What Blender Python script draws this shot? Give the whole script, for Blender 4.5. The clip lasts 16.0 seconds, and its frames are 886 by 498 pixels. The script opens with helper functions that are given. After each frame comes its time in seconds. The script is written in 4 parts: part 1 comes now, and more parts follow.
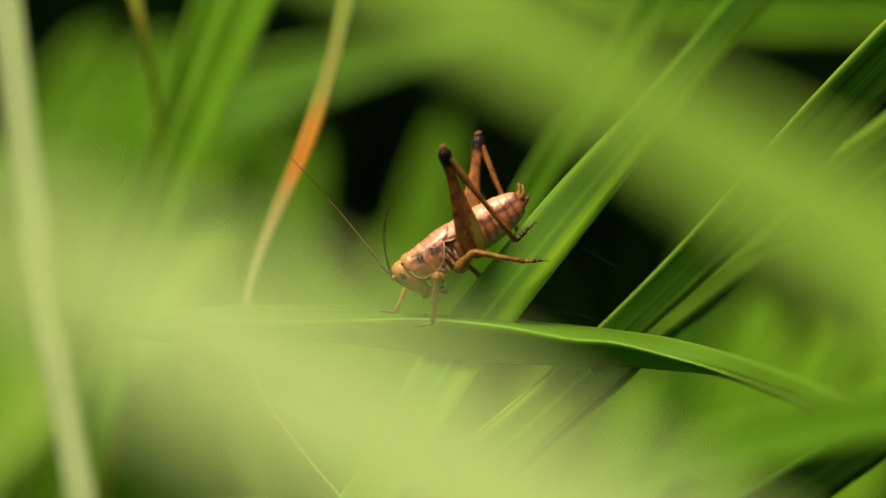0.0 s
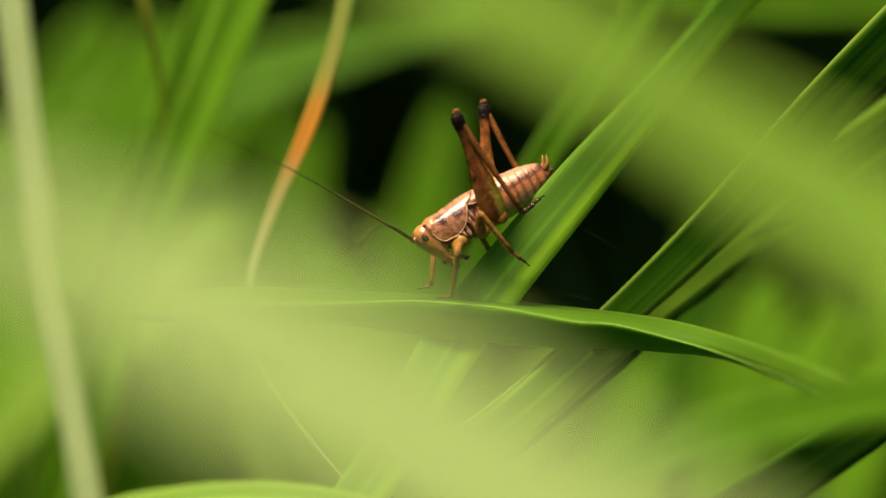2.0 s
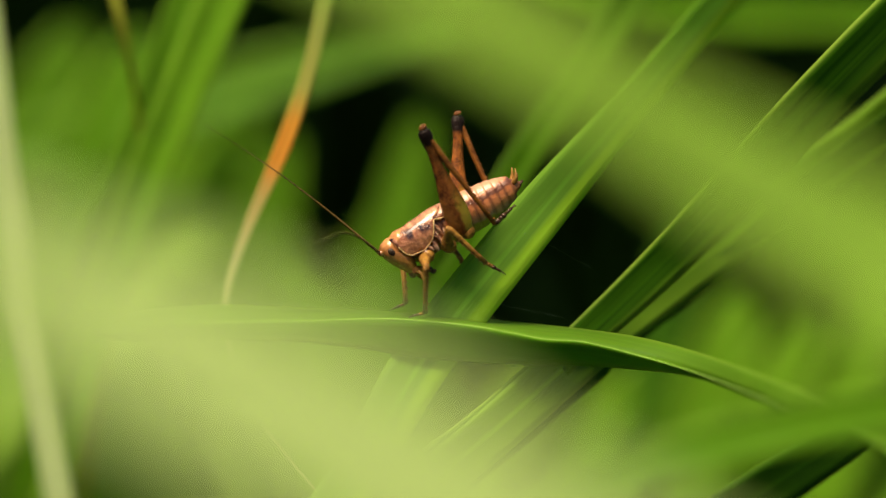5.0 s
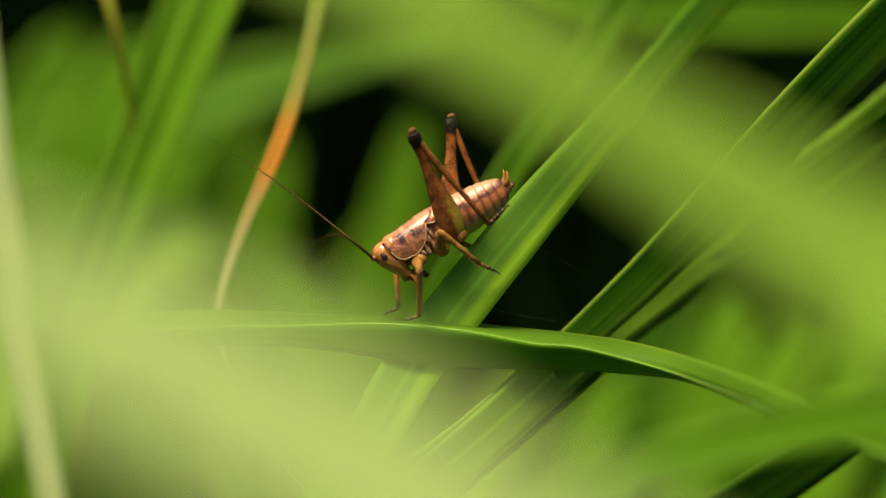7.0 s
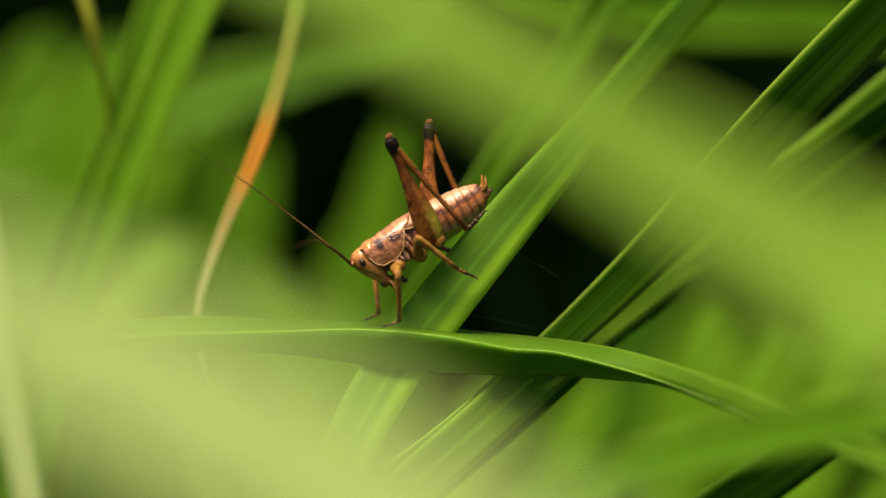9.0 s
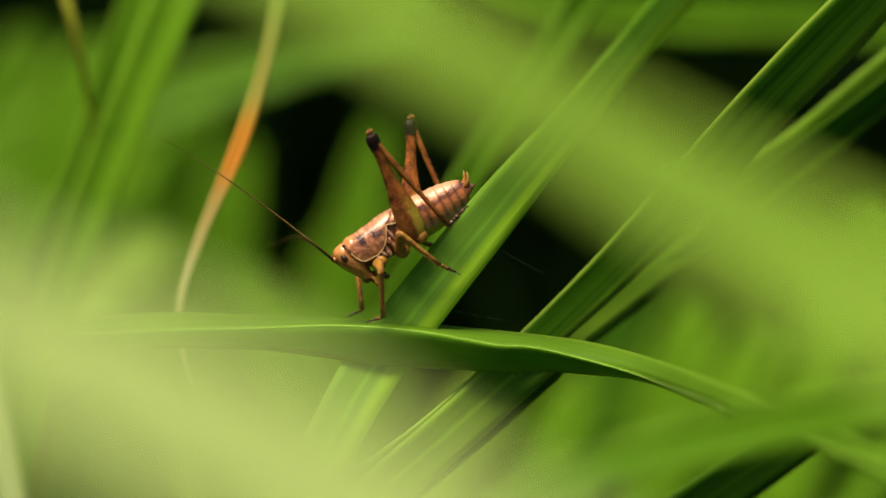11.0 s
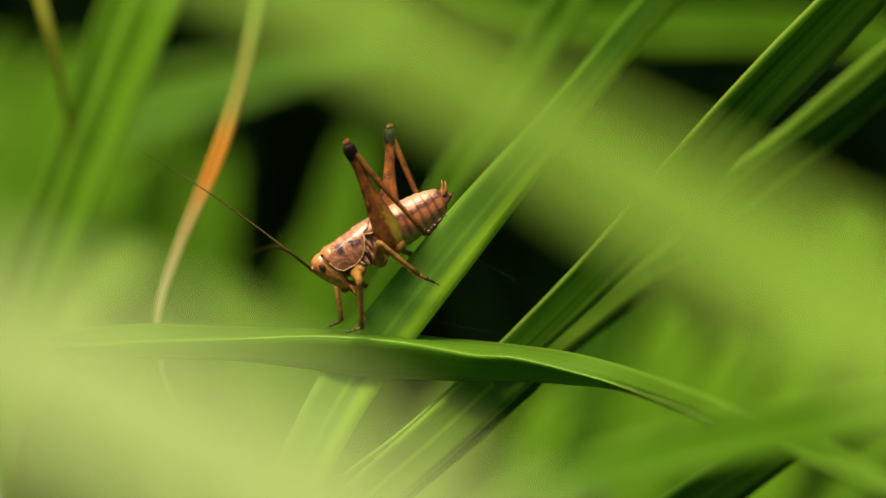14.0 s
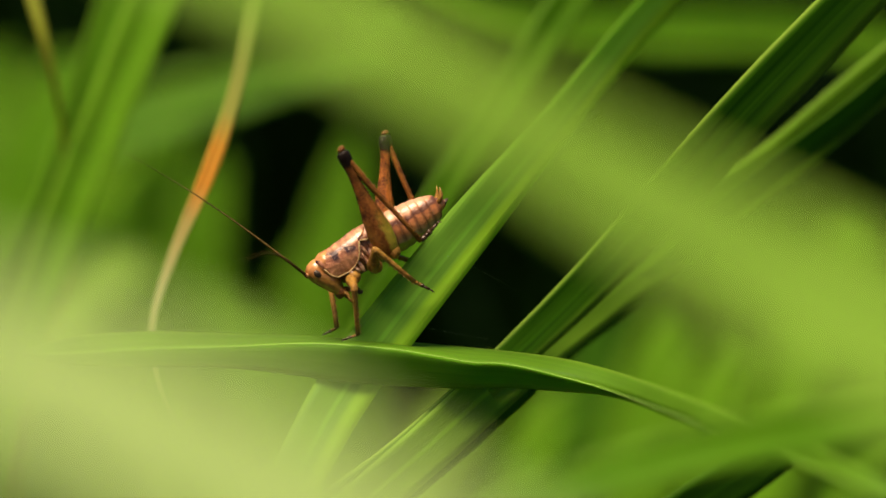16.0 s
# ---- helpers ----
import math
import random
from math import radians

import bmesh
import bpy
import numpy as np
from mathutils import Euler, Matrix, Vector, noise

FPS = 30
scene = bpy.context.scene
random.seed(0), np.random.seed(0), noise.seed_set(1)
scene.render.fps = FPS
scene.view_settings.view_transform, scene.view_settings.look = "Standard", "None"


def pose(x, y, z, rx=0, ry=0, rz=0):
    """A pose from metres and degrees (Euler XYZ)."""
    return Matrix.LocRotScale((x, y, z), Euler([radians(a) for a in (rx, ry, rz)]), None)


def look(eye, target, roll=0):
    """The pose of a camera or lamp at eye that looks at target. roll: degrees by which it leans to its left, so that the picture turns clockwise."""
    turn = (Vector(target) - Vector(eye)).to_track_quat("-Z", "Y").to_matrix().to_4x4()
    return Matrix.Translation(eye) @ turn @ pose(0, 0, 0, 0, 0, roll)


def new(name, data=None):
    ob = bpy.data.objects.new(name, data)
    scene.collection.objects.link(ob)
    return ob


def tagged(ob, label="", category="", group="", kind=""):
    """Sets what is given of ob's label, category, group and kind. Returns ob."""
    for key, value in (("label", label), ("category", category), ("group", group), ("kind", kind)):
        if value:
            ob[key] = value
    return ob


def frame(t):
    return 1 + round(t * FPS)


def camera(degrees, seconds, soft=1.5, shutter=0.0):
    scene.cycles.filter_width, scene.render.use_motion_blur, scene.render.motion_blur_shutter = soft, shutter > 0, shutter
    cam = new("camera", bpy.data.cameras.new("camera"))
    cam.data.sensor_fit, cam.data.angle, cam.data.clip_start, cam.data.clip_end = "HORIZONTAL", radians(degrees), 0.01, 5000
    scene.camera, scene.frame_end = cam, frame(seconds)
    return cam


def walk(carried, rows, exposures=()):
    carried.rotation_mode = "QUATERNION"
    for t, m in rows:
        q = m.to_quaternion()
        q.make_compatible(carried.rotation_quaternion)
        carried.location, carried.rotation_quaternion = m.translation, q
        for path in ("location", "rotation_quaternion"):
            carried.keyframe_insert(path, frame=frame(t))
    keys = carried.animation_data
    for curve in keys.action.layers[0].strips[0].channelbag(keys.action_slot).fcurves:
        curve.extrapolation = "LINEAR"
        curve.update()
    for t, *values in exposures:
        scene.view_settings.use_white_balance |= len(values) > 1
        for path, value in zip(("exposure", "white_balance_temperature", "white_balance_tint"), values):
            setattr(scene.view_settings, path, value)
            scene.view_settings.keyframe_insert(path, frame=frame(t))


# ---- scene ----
D = 162.55          # focus distance, mm
MM = 0.001
HEIGHT = 0.24       # the leaf's height over the ground
STAGE = pose(0, 0, HEIGHT, -18, 0, 0)   # x right, z up, y away; millimetres through at()


def at(u, v, w):
    """World place of u mm right, v mm up and w mm nearer than the cricket's plane."""
    return STAGE @ Vector((u * MM, -w * MM, v * MM))


# ---- camera ----
cam = camera(30.0, 16.0, soft=1.5, shutter=0.5)
cam.data.dof.use_dof = True
cam.data.dof.focus_distance = D * MM
cam.data.dof.aperture_fstop = 8.0

# seconds, drift right and up in mm, turn left, up and roll in degrees
PATH = [
    (0, 0.00, 0.00, 0.00, 0.00, 0.00),
    (0.5, 0.00, 0.00, -0.24, -0.30, 0.09),
    (1, 0.00, 0.00, -0.15, -0.60, 0.15),
    (1.5, 0.01, 0.01, -0.08, -0.63, 0.14),
    (2, 0.05, 0.02, 0.09, -0.63, 0.10),
    (2.5, 0.10, 0.05, -0.26, -0.64, 0.07),
    (3, 0.17, 0.09, -0.58, -0.63, 0.06),
    (3.5, 0.26, 0.13, -0.76, -0.49, 0.05),
    (4, 0.37, 0.18, -0.90, -0.36, 0.04),
    (4.5, 0.48, 0.24, -0.76, -0.18, 0.04),
    (7, 1.14, 0.57, -0.88, -0.05, -0.03),
    (7.5, 1.27, 0.63, -1.25, -0.12, -0.09),
    (8, 1.40, 0.70, -1.45, -0.03, -0.14),
    (10.5, 1.90, 0.95, -1.49, 0.08, -0.21),
    (11, 1.95, 0.98, -2.00, -0.15, -0.28),
    (11.5, 1.99, 0.99, -2.34, -0.22, -0.32),
    (12, 2.00, 1.00, -2.37, 0.07, -0.34),
    (12.5, 2.00, 1.00, -2.26, 0.33, -0.37),
    (13, 2.00, 1.00, -2.29, 0.45, -0.40),
    (13.5, 2.00, 1.00, -2.42, 0.35, -0.42),
    (14, 2.00, 1.00, -2.73, 0.20, -0.45),
    (14.5, 2.00, 1.00, -3.11, 0.07, -0.48),
    (15, 2.00, 1.00, -3.22, 0.05, -0.50),
    (15.5, 2.00, 1.00, -3.07, 0.31, -0.51),
    (16, 2.00, 1.00, -2.90, 0.44, -0.54),
]


def camera_pose(r, u, a, b, c):
    return STAGE @ Matrix.Translation((r * MM, -D * MM, u * MM)) @ pose(0, 0, 0, 0, 0, a) @ pose(0, 0, 0, 90 + b) @ pose(0, 0, 0, 0, 0, c)


walk(cam, [(t, camera_pose(*row)) for t, *row in PATH])

# ---- light ----
world = bpy.data.worlds.new("sky")
scene.world = world
world.use_nodes = True
sky = world.node_tree.nodes.new("ShaderNodeTexSky")
sky.sky_type, sky.sun_disc = "NISHITA", False
SUN_UP, SUN_TURN = radians(75), radians(248)   # high sun from the left
sky.sun_elevation, sky.sun_rotation = SUN_UP, SUN_TURN
back = world.node_tree.nodes["Background"]
back.inputs["Strength"].default_value = 0.055
world.node_tree.links.new(sky.outputs[0], back.inputs["Color"])
sun = new("sun", bpy.data.lights.new("sun", "SUN"))
sun.data.energy, sun.data.angle, sun.data.color = 4.8, radians(30), (1.0, 0.93, 0.80)
way = Vector((math.sin(SUN_TURN) * math.cos(SUN_UP), math.cos(SUN_TURN) * math.cos(SUN_UP), math.sin(SUN_UP)))
sun.matrix_world = look(way * 3, (0, 0, 0))
scene.view_settings.exposure = 0.72


# ---- materials ----
def nodes_of(name):
    m = bpy.data.materials.new(name)
    m.use_nodes = True
    m.node_tree.nodes.clear()
    n, l = m.node_tree.nodes, m.node_tree.links
    out = n.new("ShaderNodeOutputMaterial")

    def add(kind, links=None, operation="", data_type="", blend_type=""):
        x = n.new(kind)
        if operation:
            x.operation = operation
        if data_type:
            x.data_type = data_type
        if blend_type:
            x.blend_type = blend_type
        for k, v in (links or {}).items():
            if isinstance(v, bpy.types.NodeSocket):
                l.new(v, x.inputs[k])
            else:
                x.inputs[k].default_value = v
        return x
    return m, add, out, l


def ramp(add, fac, stops):
    r = add("ShaderNodeValToRGB", {"Fac": fac})
    e = r.color_ramp.elements
    e[0].position, e[0].color = stops[0][0], (*stops[0][1], 1)
    e[1].position, e[1].color = stops[-1][0], (*stops[-1][1], 1)
    for p, c in stops[1:-1]:
        e.new(p).color = (*c, 1)
    return r.outputs["Color"]


def grass_material(name, low, high, through_colour, leak=0.5, rough=0.5, gloss=0.12, margin=0.4, veins=2600.0, bands=None, vein=0.35, lit_half=None):
    """Ribbed leaf: veins run along it, the UV map is in metres (x across, y along)."""
    m, add, out, l = nodes_of(name)
    flat = add("ShaderNodeUVMap")
    flat.uv_map = "UVMap"
    uv = flat.outputs["UV"]
    rnd = add("ShaderNodeObjectInfo").outputs["Random"]
    sep = add("ShaderNodeSeparateXYZ", {0: uv})
    stretch = add("ShaderNodeMapping", {"Vector": uv, "Scale": (veins, 10, 1)})
    fine = add("ShaderNodeTexNoise", {"Vector": stretch.outputs[0], "Scale": 1.0, "Detail": 3.0}).outputs["Fac"]
    wide = add("ShaderNodeMapping", {"Vector": uv, "Scale": (900, 6, 1)})
    broad = add("ShaderNodeTexNoise", {"Vector": wide.outputs[0], "Scale": 1.0, "Detail": 2.0}).outputs["Fac"]
    blot = add("ShaderNodeTexNoise", {"Vector": add("ShaderNodeTexCoord").outputs["Object"], "Scale": 90.0, "Detail": 4.0}).outputs["Fac"]
    mixv = add("ShaderNodeMath", {0: fine, 1: vein, 2: -max(0, vein - 0.5) * 0.6}, operation="MULTIPLY_ADD").outputs[0]
    mixb = add("ShaderNodeMath", {0: broad, 1: 0.32, 2: mixv}, operation="MULTIPLY_ADD").outputs[0]
    mixc = add("ShaderNodeMath", {0: blot, 1: 0.4, 2: mixb}, operation="MULTIPLY_ADD").outputs[0]
    mixd = add("ShaderNodeMath", {0: rnd, 1: 0.12, 2: mixc}, operation="MULTIPLY_ADD").outputs[0]
    colour = ramp(add, mixd, [(0.30, low), (0.78, high)])
    # pale midrib
    rib = add("ShaderNodeMath", {0: sep.outputs[0]}, operation="ABSOLUTE").outputs[0]
    ribm = add("ShaderNodeMapRange", {0: rib, 1: 0.00012, 2: 0.00035, 3: 0.45, 4: 0.0}).outputs[0]
    colour = add("ShaderNodeMix", {0: ribm, 6: colour, 7: (*[min(1, c * 1.6) for c in high], 1)}, data_type="RGBA").outputs[2]
    if bands:
        wob = add("ShaderNodeMath", {0: blot, 1: 0.004, 2: sep.outputs[1]}, operation="MULTIPLY_ADD").outputs[0]
        pos = add("ShaderNodeMapRange", {0: wob, 1: 0.0, 2: bands[0], 3: 0.0, 4: 1.0}).outputs[0]
        strip = ramp(add, pos, bands[1])
        colour = add("ShaderNodeMix", {0: 0.85, 6: colour, 7: strip}, data_type="RGBA").outputs[2]
    # pale, glassy margin
    side = add("ShaderNodeUVMap")
    side.uv_map = "Edge"
    brim = add("ShaderNodeMath", {0: add("ShaderNodeSeparateXYZ", {0: side.outputs["UV"]}).outputs[0]}, operation="ABSOLUTE").outputs[0]
    brim = add("ShaderNodeMapRange", {0: brim, 1: 0.80, 2: 0.97, 3: 0.0, 4: margin}).outputs[0]
    colour = add("ShaderNodeMix", {0: brim, 6: colour, 7: (0.34, 0.46, 0.05, 1)}, data_type="RGBA").outputs[2]
    if lit_half:
        # sunlight painted into the colour of one half, past the fold
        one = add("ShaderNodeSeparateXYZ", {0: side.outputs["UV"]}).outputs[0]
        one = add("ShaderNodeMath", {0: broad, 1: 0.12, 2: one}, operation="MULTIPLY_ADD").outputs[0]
        one = add("ShaderNodeMapRange", {0: one, 1: lit_half[0], 2: lit_half[1], 3: 0.0, 4: 0.75}).outputs[0]
        colour = add("ShaderNodeMix", {0: one, 6: colour, 7: (*lit_half[2], 1)}, data_type="RGBA").outputs[2]
    bump = add("ShaderNodeBump", {"Height": fine, "Strength": 0.35, "Distance": 0.0002}).outputs[0]
    p = add("ShaderNodeBsdfPrincipled", {"Base Color": colour, "Roughness": rough, "Specular IOR Level": gloss, "Normal": bump})
    tint = add("ShaderNodeMix", {0: 1.0, 6: colour, 7: (*through_colour, 1)}, data_type="RGBA", blend_type="MULTIPLY").outputs[2]
    tr = add("ShaderNodeBsdfTranslucent", {"Color": tint, "Normal": bump})
    mx = add("ShaderNodeMixShader", {0: leak, 1: p.outputs[0], 2: tr.outputs[0]})
    l.new(mx.outputs[0], out.inputs["Surface"])
    return m


GREEN = grass_material("green_leaf", (0.054, 0.14, 0.003), (0.170, 0.34, 0.008), (1.9, 1.95, 0.5))
STEM = grass_material("ribbed_leaf", (0.070, 0.155, 0.006), (0.245, 0.39, 0.022), (1.85, 1.9, 0.8), veins=2800.0, vein=0.26)
MAIN = grass_material("lit_half_leaf", (0.085, 0.19, 0.014), (0.21, 0.37, 0.034), (1.85, 1.9, 0.8), veins=3000.0, vein=0.45, margin=0.2, lit_half=(0.35, 0.55, (0.34, 0.50, 0.02)))
RIB = grass_material("midrib_tissue", (0.20, 0.33, 0.03), (0.34, 0.48, 0.07), (1.6, 1.6, 0.9), leak=0.35)
# pale margin is the leaf's own; the dark green between carries painted shade
EDGED = grass_material("pale_edged_leaf", (0.005, 0.036, 0.002), (0.080, 0.205, 0.005), (1.8, 1.8, 0.4), leak=0.3, rough=0.6, gloss=0.06, margin=0.85, veins=1900.0, vein=1.1, lit_half=(0.55, 0.9, (0.16, 0.26, 0.012)))
# leaf green with shade put into its colour, for blades out of the sun
DARK = grass_material("shaded_leaf", (0.008, 0.042, 0.002), (0.055, 0.150, 0.005), (1.8, 1.8, 0.4), leak=0.3, rough=0.65, gloss=0.05, margin=0.15, veins=3200.0, vein=0.6)
# leaf green raised to a pale glow: sun through the blade, put into the colour
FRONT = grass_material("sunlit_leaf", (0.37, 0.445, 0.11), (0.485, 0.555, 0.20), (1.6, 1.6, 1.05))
MIDDLE = grass_material("lush_leaf", (0.128, 0.27, 0.006), (0.24, 0.43, 0.016), (1.75, 1.8, 0.5))
# a greener lit copy, with part of the sunlight painted in
LIGHT = grass_material("lit_green_leaf", (0.24, 0.375, 0.028), (0.38, 0.53, 0.072), (1.7, 1.7, 0.8))
PALE = grass_material("pale_leaf", (0.46, 0.52, 0.16), (0.66, 0.70, 0.34), (1.4, 1.4, 1.1))
YELLOW = grass_material("yellowing_leaf", (0.16, 0.20, 0.01), (0.36, 0.34, 0.03), (1.6, 1.5, 0.7))
DRY = grass_material("withered_leaf", (0.2, 0.2, 0.06), (0.4, 0.34, 0.14), (1.5, 1.4, 0.9),
                     bands=(0.075, [(0.0, (0.60, 0.58, 0.24)), (0.45, (0.62, 0.58, 0.24)), (0.56, (0.72, 0.56, 0.16)), (0.62, (0.95, 0.44, 0.04)),
                                    (0.68, (0.92, 0.46, 0.04)), (0.73, (0.60, 0.56, 0.10)), (1.0, (0.36, 0.48, 0.08))]))
FOLD = grass_material("folded_leaf", (0.060, 0.140, 0.006), (0.185, 0.33, 0.016), (2.0, 2.0, 0.6), leak=0.58, veins=2800.0, vein=0.3)
# colour far below real grass: the deep shade between blades is put into it
FAR = grass_material("shaded_thicket_leaf", (0.002, 0.008, 0.0006), (0.010, 0.030, 0.0018), (1.5, 1.6, 0.6), leak=0.3, veins=900)


def soil_material():
    m, add, out, l = nodes_of("soil")
    co = add("ShaderNodeTexCoord").outputs["Object"]
    a = add("ShaderNodeTexNoise", {"Vector": co, "Scale": 14.0, "Detail": 8.0}).outputs["Fac"]
    b = add("ShaderNodeTexNoise", {"Vector": co, "Scale": 220.0, "Detail": 5.0}).outputs["Fac"]
    s = add("ShaderNodeMath", {0: a, 1: b}, operation="MULTIPLY").outputs[0]
    # stops kept near black: shade under the grass is put into the soil colour
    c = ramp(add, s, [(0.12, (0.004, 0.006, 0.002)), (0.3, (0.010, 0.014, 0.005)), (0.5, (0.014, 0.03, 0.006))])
    bump = add("ShaderNodeBump", {"Height": s, "Strength": 0.8, "Distance": 0.01}).outputs[0]
    p = add("ShaderNodeBsdfPrincipled", {"Base Color": c, "Roughness": 0.95, "Normal": bump})
    l.new(p.outputs[0], out.inputs["Surface"])
    return m


SOIL = soil_material()


# ---- building ----
def mesh_object(name, bm, material, parent=None, smooth=True):
    me = bpy.data.meshes.new(name)
    bm.to_mesh(me)
    bm.free()
    me.materials.append(material)
    for f in me.polygons:
        f.use_smooth = smooth
    ob = new(name, me)
    ob.parent = parent
    return ob


def part(name, bm, material, parent, label=""):
    ob = mesh_object(name, bm, material, parent)
    return tagged(ob, label=label)


def glide(points, steps):
    """A Catmull-Rom line through rows of numbers."""
    p = [np.array(q, float) for q in points]
    p = [2 * p[0] - p[1]] + p + [2 * p[-1] - p[-2]]
    out = []
    for i in range(1, len(p) - 2):
        for s in range(steps):
            t = s / steps
            a, b, c, d = p[i - 1:i + 3]
            out.append(0.5 * (2 * b + (c - a) * t + (2 * a - 5 * b + 4 * c - d) * t * t + (3 * b - a - 3 * c + d) * t ** 3))
    out.append(p[-2])
    return out


def strip(bm, uv, edge, line, fold, thick, seed=0, ripple=0.03, zero=0):
    """A folded, lens-thick leaf along line: rows of u, v, w, width, roll in mm and degrees."""
    across = (-1, -0.66, -0.33, 0, 0.33, 0.66, 1)
    rows, run, last = [], 0.0, None
    for a, c in zip(line[:zero], line[1:zero + 1]):
        run -= float(np.linalg.norm(c[:3] - a[:3])) * MM
    for i, row in enumerate(line):
        c = np.array(row[:3])
        t = np.array(line[min(i + 1, len(line) - 1)][:3]) - np.array(line[max(i - 1, 0)][:3])
        t = Vector(t).normalized()
        flat = Vector((t.y, -t.x, 0)).normalized()
        out = flat.cross(t)
        turn = Matrix.Rotation(radians(row[4]), 3, t)
        side, face = turn @ flat, turn @ out
        if last is not None:
            run += float(np.linalg.norm(c - last)) * MM
        last = c
        ring_top, ring_low = [], []
        for a in across:
            wob = noise.noise(Vector((a * 1.3 + seed * 7.1, run * 90, seed))) * ripple * row[3]
            h = row[3] / 2
            p = Vector(c) + side * (a * h * math.cos(radians(fold))) + face * (abs(a) * h * math.sin(radians(fold)) + wob)
            th = face * (thick * (1.0 - 0.75 * abs(a)) * min(1, row[3] / 2))
            for ring, q in ((ring_top, p + th), (ring_low, p - th)):
                ring.append((bm.verts.new(at(*q)), a * h * MM, run, a))
        rows.append(ring_top + ring_low[::-1])

    def face_of(quad):
        f = bm.faces.new([q[0] for q in quad])
        for loop, q in zip(f.loops, quad):
            loop[uv].uv = (q[1], q[2])
            loop[edge].uv = (q[3], 0)
    n = len(rows[0])
    for r, s in zip(rows, rows[1:]):
        for k in range(n):
            j = (k + 1) % n
            face_of([r[k], r[j], s[j], s[k]])
    face_of(rows[0][::-1])
    face_of(rows[-1])


made = [0]
SWAYS = []
BACKWARDS = STAGE.inverted()


def plant(x, y, label):
    """A grass plant rooted at x, y on the soil; its leaves are its parts."""
    ob = new("grass_plant")
    ob.location = (x, y, 0)
    return tagged(ob, label=label, category="grass plant", group="grass plants")


def stage_place(x, y, z):
    q = BACKWARDS @ Vector((x, y, z))
    return np.array((q.x / MM, q.z / MM, -q.y / MM))


def down_to(low, before, root):
    """Places on a bow from low, leaving as the line before it came in, down to root; the root first."""
    away = (low - before) / np.linalg.norm(low - before)
    bend = low + away * np.linalg.norm(root - low) * 0.3
    return [(s, low * (1 - s) ** 2 + bend * 2 * s * (1 - s) + root * s * s) for s in (1.0, 0.75, 0.5, 0.3, 0.16, 0.07, 0.025)]


def blade(points, material, owner, label, fold=20, thick=0.12, steps=10, name="leaf", swing=None, rib=False):
    """A leaf through points (right, up, nearer, width in mm, roll), rooted in the soil at its first end and tapering past its last."""
    p = [np.array(q, float) for q in points]
    root = stage_place(owner.location.x + 0.004 * math.sin(made[0] * 2.4), owner.location.y + 0.004 * math.cos(made[0] * 2.4), -0.004)
    low = p[0]
    head = [np.array((*q, low[3] * (1 - 0.4 * s), low[4])) for s, q in down_to(low[:3], p[1][:3], root)]
    step, end = (p[-1] - p[-2])[:3], p[-1]
    tail = [np.array((*(end[:3] + step * 0.9), end[3] * 0.7, end[4])), np.array((*(end[:3] + step * 1.8), 0.2, end[4]))]
    points = head + p + tail
    bm = bmesh.new()
    uv, edge = bm.loops.layers.uv.new("UVMap"), bm.loops.layers.uv.new("Edge")
    made[0] += 1
    strip(bm, uv, edge, glide(points, steps), fold, thick, made[0], zero=len(head) * steps)
    bmesh.ops.recalc_face_normals(bm, faces=bm.faces)
    ob = part(name, bm, material, owner, label)
    ob.location = -owner.location
    if swing:
        SWAYS.append((ob, *swing))
    if rib:
        midrib(glide(points, steps), ob, thick)
    return ob


def midrib(line, owner, lift):
    """The raised, paler rib along a leaf's middle."""
    bm = bmesh.new()
    uv, edge = bm.loops.layers.uv.new("UVMap"), bm.loops.layers.uv.new("Edge")
    thin = []
    for row in line:
        q = np.array(row, float)
        q[2] += lift * 0.9
        q[3] = max(0.12, 0.055 * row[3])
        thin.append(q)
    strip(bm, uv, edge, thin, -30, 0.09, 3, ripple=0.0)
    bmesh.ops.recalc_face_normals(bm, faces=bm.faces)
    return part("midrib", bm, RIB, owner, "pale green midrib")


# ---- ground ----
def ground():
    bm = bmesh.new()
    bmesh.ops.create_grid(bm, x_segments=60, y_segments=60, size=1.0)
    for v in bm.verts:
        r = v.co.length
        v.co *= 0.6 + 1500 * max(0, r - 0.45) ** 3
        v.co.z = 0.012 * noise.noise(v.co * 6) if r < 0.7 else 0
    tagged(mesh_object("ground", bm, SOIL), label="bare soil, darkened for the shade under the grass", category="soil", kind="structure")


ground()


